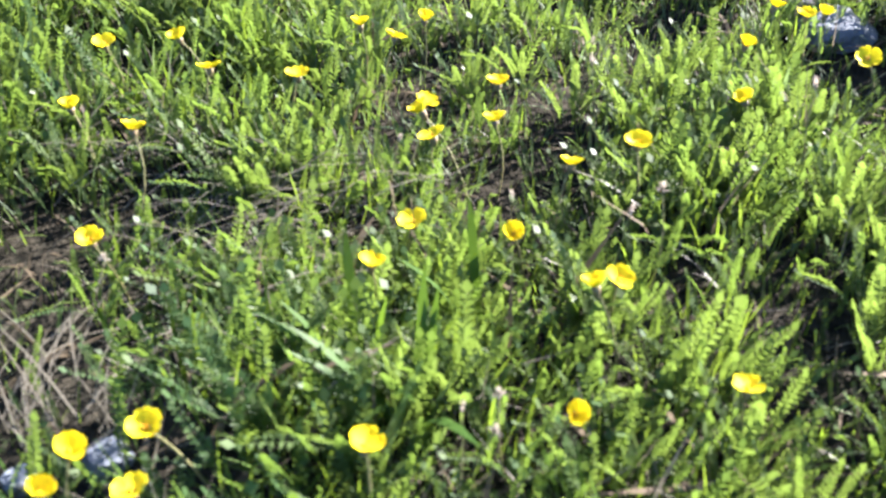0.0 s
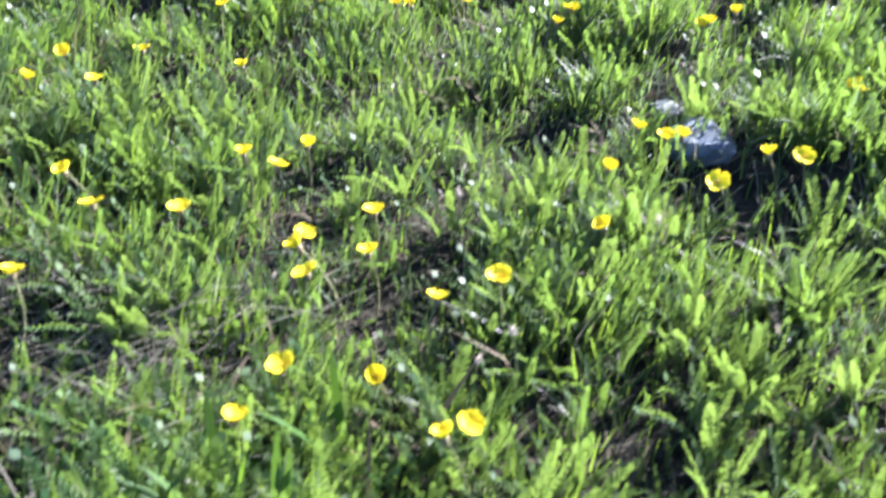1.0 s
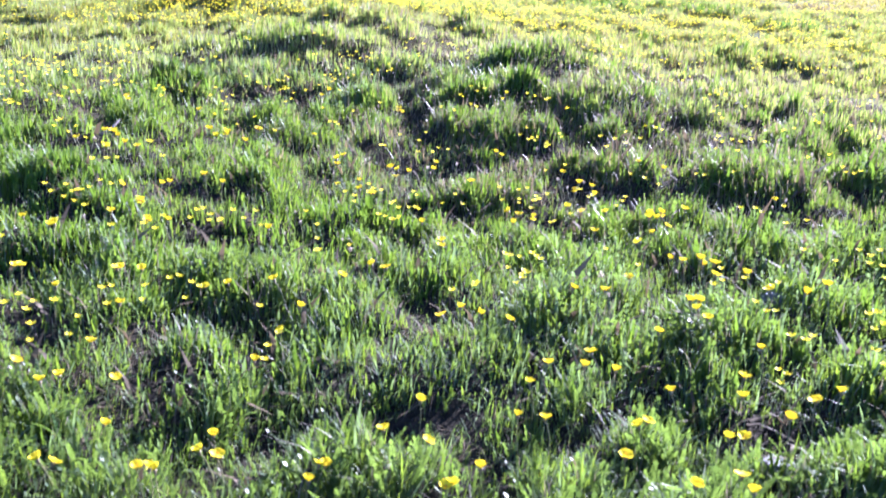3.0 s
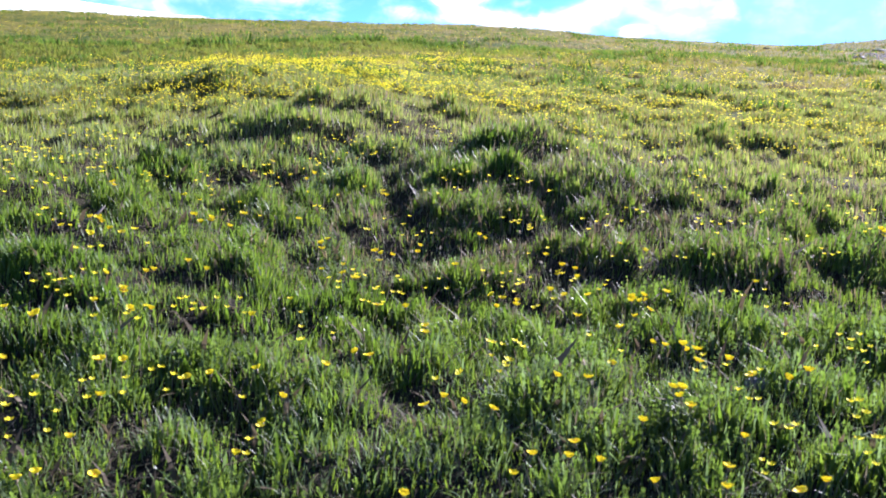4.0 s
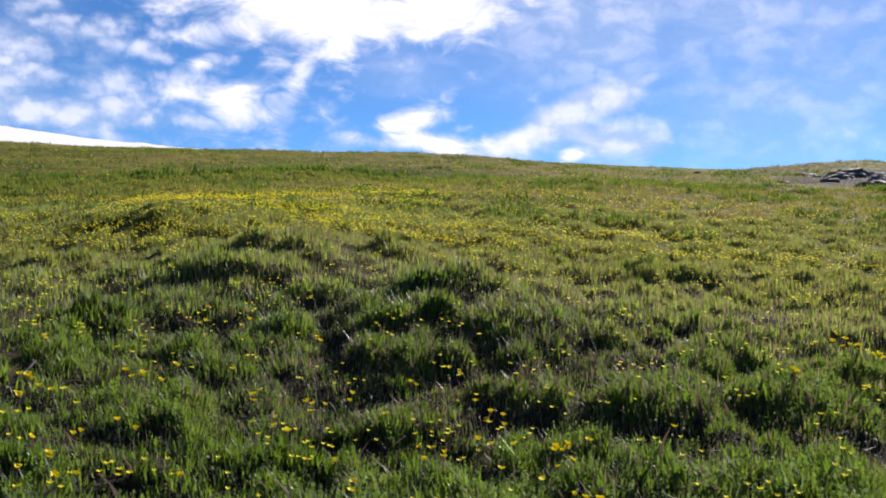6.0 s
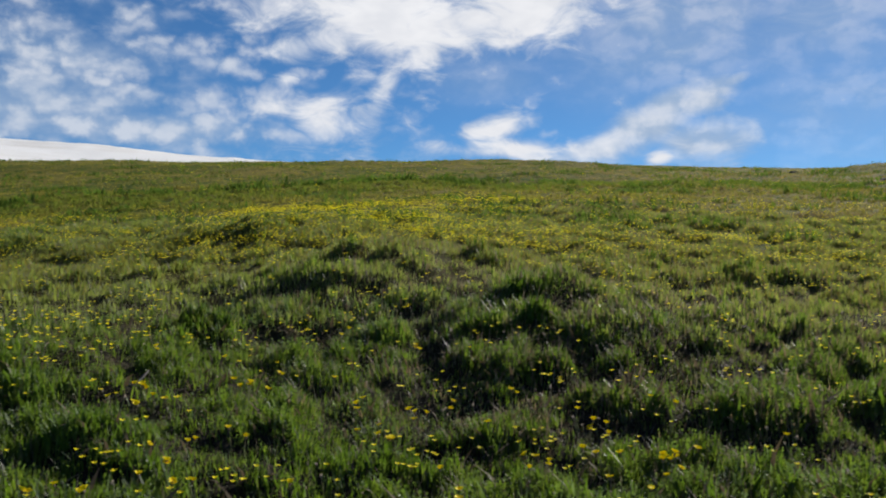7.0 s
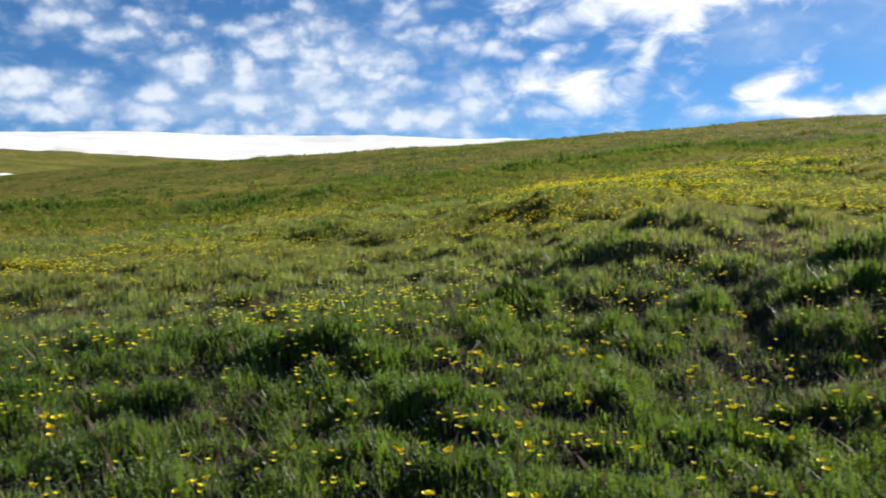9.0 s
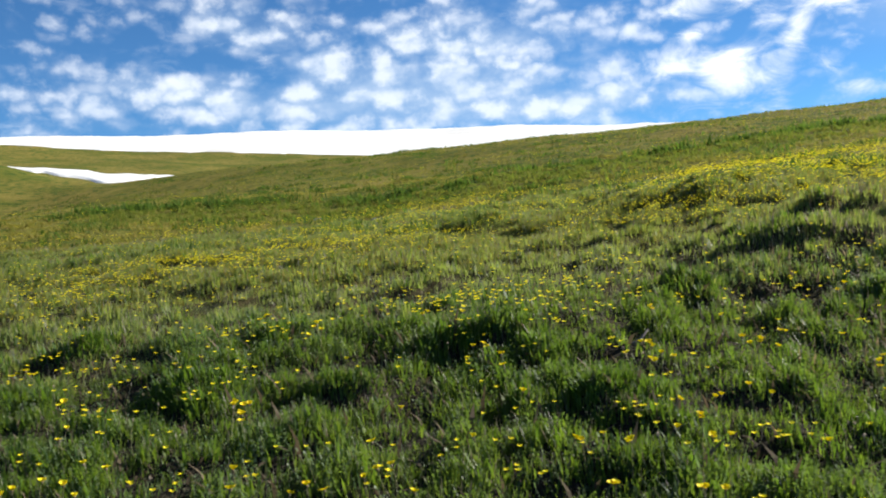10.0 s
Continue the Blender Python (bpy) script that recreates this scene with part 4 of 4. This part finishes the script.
def flower_pose(x, y, tall, size, turn=None, stem_kind=0):
    """A pose that brings the flower's head over (x, y), `tall` metres above the ground there."""
    turn = rng.normal(-radians(SUN_AZ), 1.2) if turn is None else turn
    turned = Matrix.Rotation(turn + math.pi, 4, "Z") @ Matrix.Rotation(rng.normal(0, 0.16), 4, "X") @ Matrix.Rotation(rng.normal(0, 0.16), 4, "Y")
    top = turned @ Vector((STEMS[stem_kind][1].x * size, STEMS[stem_kind][1].y * size, tall))
    fx, fy = x - top.x, y - top.y
    foot = float(ground_z(fx, fy)) - 0.003
    rise = (float(ground_z(x, y)) + tall - foot) / max(top.z, 0.02)
    return Matrix.Translation((fx, fy, foot)) @ turned @ Matrix.Diagonal((size, size, tall / 0.10 * rise, 1))


# flowers close to the start of the walk
FLOWERS_NEAR = [
    (-0.45, 0.85), (-0.36, 0.87), (-0.305, 0.795), (-0.447, 0.718), (-0.36, 0.667), (-0.203, 0.802), (-0.14, 0.91), (-0.095, 0.891),
    (-0.06, 0.95), (0.035, 0.804), (-0.046, 0.759), (-0.038, 0.721), (-0.03, 0.674), (0.315, 0.752), (0.182, 0.644), (0.112, 0.632),
    (-0.328, 0.465), (-0.043, 0.535), (0.052, 0.509), (-0.075, 0.439), (0.139, 0.43), (0.119, 0.397), (0.222, 0.301), (0.088, 0.267),
    (-0.053, 0.221), (-0.199, 0.226), (-0.25, 0.203), (-0.199, 0.181), (-0.258, 0.175), (0.39, 0.97), (0.43, 0.95), (0.45, 0.94),
    (0.47, 0.83), (0.34, 0.88), (0.033, 0.72), (-0.26, 1.44), (0.07, 1.43), (0.36, 1.46), (0.34, 1.43), (0.56, 1.28),
    (0.73, 1.05), (-0.19, 1.22), (-0.39, 1.11), (-0.49, 1.11), (-0.47, 1.22), (-0.36, 1.26), (0.55, 0.88), (0.59, 0.87),
]
# flowers a step up the slope
FLOWERS_STEP = [
    (0.76, 1.54), (0.8, 1.49), (0.88, 1.29), (0.94, 1.37), (0.96, 1.38), (0.25, 1.83), (0.37, 1.46), (0.74, 1.07),
    (-0.12, 1.5), (-0.1, 1.5), (0.31, 1.99), (0.56, 1.28), (-0.23, 1.84), (1.08, 1.53), (1.02, 1.15), (1.02, 1.11),
    (0.94, 1.15), (-0.28, 1.74), (-0.16, 1.73), (-0.03, 1.79), (-0.03, 1.64), (0.05, 1.44), (0.08, 1.44), (0.15, 1.54),
    (0.18, 1.53), (0.17, 1.61), (-0.09, 1.89), (-0.06, 2.11), (-0.07, 2.22), (-0.3, 2.23), (-0.21, 2.16), (-0.02, 2.23),
    (0.49, 1.54), (0.58, 1.63), (0.56, 1.45), (0.64, 1.36), (0.81, 1.63), (0.86, 1.67), (0.92, 1.61), (0.96, 1.66),
    (0.99, 1.61), (1.14, 1.73), (0.83, 1.87), (0.76, 1.89), (0.68, 1.92), (0.73, 1.94),
]
FLOWERS_STEP_TWO = [
    (0.31, 2.22), (0.13, 2.25), (0.19, 2.24), (0.47, 2.15), (0.36, 2.05), (1.1, 1.33), (1.13, 1.33), (1.22, 1.33),
    (1.32, 1.4), (1.39, 1.42), (1.18, 1.43), (1.21, 1.48), (1.31, 1.59), (1.21, 2.07), (1.41, 2.25), (1.43, 2.21),
    (1.14, 2.69), (1.09, 2.78), (0.78, 2.41), (0.16, 2.92), (0.01, 2.60), (0.99, 3.54),
]
# flowers some steps up the slope and along it
FLOWERS_UP = [
    (-0.20, 3.42), (-0.15, 3.39), (0.29, 3.72), (0.23, 3.40), (0.96, 3.43), (0.85, 3.37), (0.56, 3.20), (0.64, 3.23),
    (0.10, 3.04), (-0.13, 2.76), (-0.02, 2.83), (-0.04, 2.57), (-0.14, 2.60), (-0.07, 2.69), (-0.44, 2.50), (-0.28, 2.47),
    (1.06, 3.19), (1.15, 2.71), (1.34, 2.78), (1.41, 2.73), (1.43, 2.91), (1.50, 2.47), (1.45, 2.46), (1.78, 3.11),
    (1.44, 3.27), (1.24, 3.45), (1.71, 3.18), (1.07, 2.68), (0.80, 2.84), (0.82, 2.59), (1.35, 2.35), (0.71, 2.87),
]
FLOWERS_ALONG = [
    (-1, 2.33), (-0.97, 2.36), (-1.21, 2.15), (-1.16, 2.17), (-1.11, 2.17), (-1.02, 2.25), (-0.81, 2.06), (-1.87, 2.25),
    (-1.94, 2.23), (-0.07, 2.68), (-0.00, 2.86), (-0.04, 2.57), (0.28, 3.88), (0.30, 2.72), (-0.31, 2.22), (-0.27, 2.48),
    (-0.35, 2.50), (-0.42, 2.50), (-0.74, 2.48), (-0.08, 2.23), (-1.84, 2.05), (-2.02, 2.14), (-2.30, 3.38), (-2.30, 2.63),
    (-2.22, 2.48), (-1.06, 2.76), (-0.67, 2.95),
]
KINDS = [avens_flower(k % 3, a) for k, a in enumerate((0.20, 0.36, 0.06, 0.50, 0.28))]
spots = FLOWERS_NEAR + FLOWERS_STEP + FLOWERS_STEP_TWO + FLOWERS_UP + FLOWERS_ALONG
for k, (fx, fy) in enumerate(spots):
    m = flower_pose(fx, fy, rng.uniform(0.090, 0.099), rng.uniform(0.9, 1.12) * (0.86 if fy > 0.9 else 0.95 if fy > 0.45 else 0.84), None, k % len(KINDS) % 3)
    if k < len(KINDS):
        KINDS[k].matrix_basis = m
    else:
        copy_thing(KINDS[k % len(KINDS)], m)
more = 0
while more < 300 - len(spots):
    fx, fy = (float(q[0]) for q in sector(1, 1.9, 5.0, 46.0))
    near_drift = 0.30 + 0.7 * float(ramp(value_noise(fx, fy, 0.8, 41), -0.1, 0.6))
    if rng.random() < near_drift * (1 - 0.8 * float(bareness(fx, fy))):
        bunch = min(int(rng.integers(1, 5)), 300 - len(spots) - more)
        for k in range(bunch):
            copy_thing(KINDS[(more + k) % len(KINDS)], flower_pose(fx + rng.normal(0, 0.022), fy + rng.normal(0, 0.022), rng.uniform(0.09, 0.12), rng.uniform(0.85, 1.1)))
        more += bunch

# drifts of flowers up the slope: x, y, half width, half depth, how thick
DRIFTS = [
    (0.12, 8.55, 0.94, 1.20, 60), (2.89, 11.55, 1.08, 1.08, 45), (1.73, 9.15, 0.94, 1.44, 60), (2.79, 8.17, 1.08, 1.20, 40), (4.27, 7.54, 1.35, 0.72, 35), (-0.97, 4.13, 0.68, 0.30, 55), (-2.74, 10.18, 1.08, 0.96, 25), (0.10, 8.25, 1.22, 0.60, 25), (-3.30, 8.50, 0.94, 0.84, 45), (-4.11, 6.71, 1.08, 0.96, 45), (-4.34, 5.40, 0.81, 0.60, 30), (1.22, 10.20, 1.22, 1.68, 40), (-1.98, 9.74, 1.22, 0.72, 25), (6.00, 9.51, 2.03, 1.80, 15), (4.96, 6.14, 1.08, 0.72, 25),
]


def drift_at(x, y):
    v = np.zeros_like(x)
    for cx, cy, rx, ry, dense in DRIFTS:
        v = np.maximum(v, dense / 75.0 * np.exp(-((x - cx) / rx) ** 2 - ((y - cy) / ry) ** 2))
    return v


def small_flowers(name, label, count, r0, r1, base, size):
    x, y = sector(count, r0, r1)
    spread = base * (0.25 + 0.5 * ramp(value_noise(x, y, 1.3, 42), -0.2, 0.7) + 1.6 * ramp(clumps(x, y, 0.33, 91), 0.55, 0.9))
    keep = rng.random(count) < 0.42 * np.clip(np.maximum(spread, drift_at(x, y)), 0, 1) * (1 - 0.8 * bareness(x, y))
    x, y = x[keep], y[keep]
    # most stand in small bunches
    x, y = (np.repeat(q, 3) + rng.normal(0, 1, 3 * len(x)) * np.repeat(rng.uniform(0.012, 0.07, len(x)), 3) for q in (x, y))
    n = len(x)
    s = rng.uniform(0.85, 1.15, n) * size
    at = np.stack([x, y, ground_z(x, y) + rng.uniform(-0.015, 0.03, n) + (0.125 - 3.6 * s)], -1)
    kind = rng.integers(0, 3, n)
    yaw, tilt = rng.uniform(0, 6.28, n), np.abs(rng.normal(0, 0.10, n))
    v, f = gather([strew(small_flower(50 + k), at[kind == k], yaw[kind == k], tilt[kind == k], s[kind == k]) for k in range(3)])
    return tagged(new(name, mesh_of(name, v, f, M_PETAL)), label, "flowers", kind="stuff")


small_flowers("yellow_flowers", "scattered yellow flowers in the green turf", 7500, 2.0, 5.0, 0.095, 0.021)
small_flowers("yellow_flowers", "scattered yellow flowers over the slope", 72000, 5.0, 14.0, 0.06, 0.0185)
small_flowers("yellow_flowers", "thin scatter of yellow flowers on the upper slope", 40000, 13.0, 34.0, 0.035, 0.024)

# ---- faded pale flower heads on thin stalks ----
def head_shape(seed):
    """A loose dried head: a small core with fuzzy bristles."""
    g = np.random.default_rng(300 + seed)
    sets = [(lambda v, f: (v * (0.0028, 0.0028, 0.0045) + (0, 0, -0.002), f))(*tube([(0, 0, 0), (0, 0, 0.5), (0, 0, 1)], [0.5, 1.0, 0.4], 6))]
    for k in range(30):
        a, e = 2.4 * k, g.uniform(-0.2, 1.45)
        d = np.array([math.cos(a) * math.cos(e), math.sin(a) * math.cos(e), math.sin(e)])
        side = np.cross(d, [0.3, 0.2, 1.0])
        side /= np.linalg.norm(side)
        long, wide = g.uniform(0.005, 0.009), g.uniform(0.0005, 0.0011)
        sets.append((np.array([d * 0.001 - side * wide * 0.5, d * 0.001 + side * wide * 0.5, d * long - side * wide, d * long + side * wide]), np.array([(0, 1, 3), (0, 3, 2)])))
    return mesh_of("head", *gather(sets), M_FADED)


HEADS = [head_shape(k) for k in range(4)]


def faded_flower(k):
    root = tagged(new("faded_flower"), "pale dried flower head on a thin stalk", "flower", "faded flower heads")
    stem, top = STEMS[k % 3]
    piece("stem", stem, root)
    piece("head", HEADS[k], root, Matrix.Translation(top))
    return root


OLD = [faded_flower(k) for k in range(4)]
FADED_NEAR = [(0.151, 0.865), (0.185, 0.51), (0.034, 0.239), (0.038, 0.281), (0.145, 0.763), (0.361, 0.666), (0.009, 0.254), (-0.435, 0.715), (0.144, 0.466), (0.051, 0.551), (-0.073, 0.663), (-0.314, 0.442)]
for k in range(290):
    if k < 12:
        fx, fy = FADED_NEAR[k]
        cx, cy = 2.0, 3.4
    elif k < 220:
        if k % 4 == 0:
            cx, cy = 2.0 + rng.normal(0, 0.75), 3.8 + rng.normal(0, 0.9)
        fx, fy = cx + rng.normal(0, 0.07), cy + rng.normal(0, 0.07)
    else:
        fx, fy = (float(q[0]) for q in sector(1, 2.2, 5.5, 42.0))
    m = flower_pose(fx, fy, rng.uniform(0.08, 0.13), rng.uniform(0.9, 1.4) * (0.65 if k < 12 else 1.0), rng.uniform(0, 6.28))
    if k < 4:
        OLD[k].matrix_basis = m
    else:
        copy_thing(OLD[k % 4], m)

# ---- stones ----
def stone(name, label, x, y, size, flat, mat, seed, sink=0.35, detail=3):
    bm = bmesh.new()
    bmesh.ops.create_icosphere(bm, subdivisions=detail, radius=1.0)
    off = Vector((seed * 3.7, seed * 1.3, seed * 2.1))
    for v in bm.verts:
        n = noise.noise(v.co * 0.9 + off) * 0.45 + noise.noise(v.co * 2.3 + off) * 0.18 + noise.noise(v.co * 6 + off) * 0.05
        c = v.co * (1 + n)
        c.x = max(min(c.x, 0.85), -0.8)
        c.z = max(min(c.z, 0.75), -0.9)
        v.co = Vector((c.x * size, c.y * size * 0.8, c.z * size * flat))
    me = bpy.data.meshes.new(name)
    bm.to_mesh(me)
    bm.free()
    me.materials.append(mat)
    ob = new(name, me)
    ob.matrix_basis = Matrix.Translation((x, y, float(ground_z(x, y)) + size * flat * (0.75 - 2 * sink * 0.75))) @ Matrix.Rotation(seed * 1.7, 4, "Z")
    return tagged(ob, label, "stone")


stone("stone", "blue-grey stone half sunk in the turf", 0.51, 1.05, 0.062, 0.5, M_BLUE_ROCK, 1)
stone("stone", "pale grey stone among the leaves", 0.50, 1.19, 0.035, 0.6, M_ROCK, 2)
stone("stone", "pale grey stone in bare soil", 1.21, 1.33, 0.045, 0.5, M_ROCK, 3)
stone("stone", "flat grey stone in a gap of the turf", 1.60, 1.99, 0.05, 0.4, M_ROCK, 4, 0.55)
stone("pebble", "small dark grey pebble on bare soil", -0.27, 0.28, 0.022, 0.6, M_BLUE_ROCK, 5)
stone("pebble", "small pale pebble on bare soil", -0.33, 0.26, 0.018, 0.7, M_BLUE_ROCK, 6)
stone("pebble", "small pale pebble in litter", 0.22, 0.60, 0.014, 0.7, M_ROCK, 7)
for k, (sx, sy, s) in enumerate(((-4.09, 11.5, 0.09), (-6.09, 14.26, 0.13), (-6.10, 10.68, 0.08))):
    stone("stone", "pale grey stone lying on the slope", sx, sy, s, 0.55, M_ROCK, 8 + k)
OUTCROP = [
    (18.3, 21.6, 0.5), (18.9, 20.8, 0.42), (19.4, 22.4, 0.55), (20.4, 23.8, 0.6), (21.2, 25.0, 0.5), (22.4, 26.0, 0.6), (21.5, 23.9, 0.5),
    (16.9, 18.9, 0.3), (17.6, 19.2, 0.35), (18.3, 19.6, 0.4), (20.2, 22.2, 0.45), (17.2, 20.6, 0.3), (16.0, 21.0, 0.22), (20.9, 26.4, 0.45), (19.3, 24.0, 0.35),
]
for k, (sx, sy, s) in enumerate(OUTCROP):
    stone("boulder", "dark weathered boulder breaking out of the slope", sx, sy, s, 0.28 + 0.06 * (k % 4), M_DARK_ROCK, 20 + k, 0.62)
for k, (sx, sy, s) in enumerate(((15.6, 36.2, 0.22), (16.4, 36.0, 0.28), (17.2, 35.7, 0.24), (21.0, 33.4, 0.2))):
    stone("stone", "dark stone on the skyline of the slope", sx, sy, s, 0.4, M_DARK_ROCK, 40 + k, 0.62)

# ---- a weathered stick in a gap of the turf ----
def stick(x, y, length, turn):
    v, f = tube([(0.03 * math.sin(4 * s), 0.02 * math.cos(5 * s), s * length) for s in np.linspace(0, 1, 7)], np.array([0.010, 0.012, 0.011, 0.010, 0.009, 0.007, 0.004]), 7)
    ob = tagged(new("stick", mesh_of("stick", v, f, M_WOOD, True)), "weathered dark stick lying on bare soil", "stick")
    ob.matrix_basis = Matrix.Translation((x, y, float(ground_z(x, y)) + 0.02)) @ Matrix.Rotation(turn, 4, "Z") @ Matrix.Rotation(radians(84), 4, "Y")


stick(-0.40, 3.72, 0.16, 0.4)
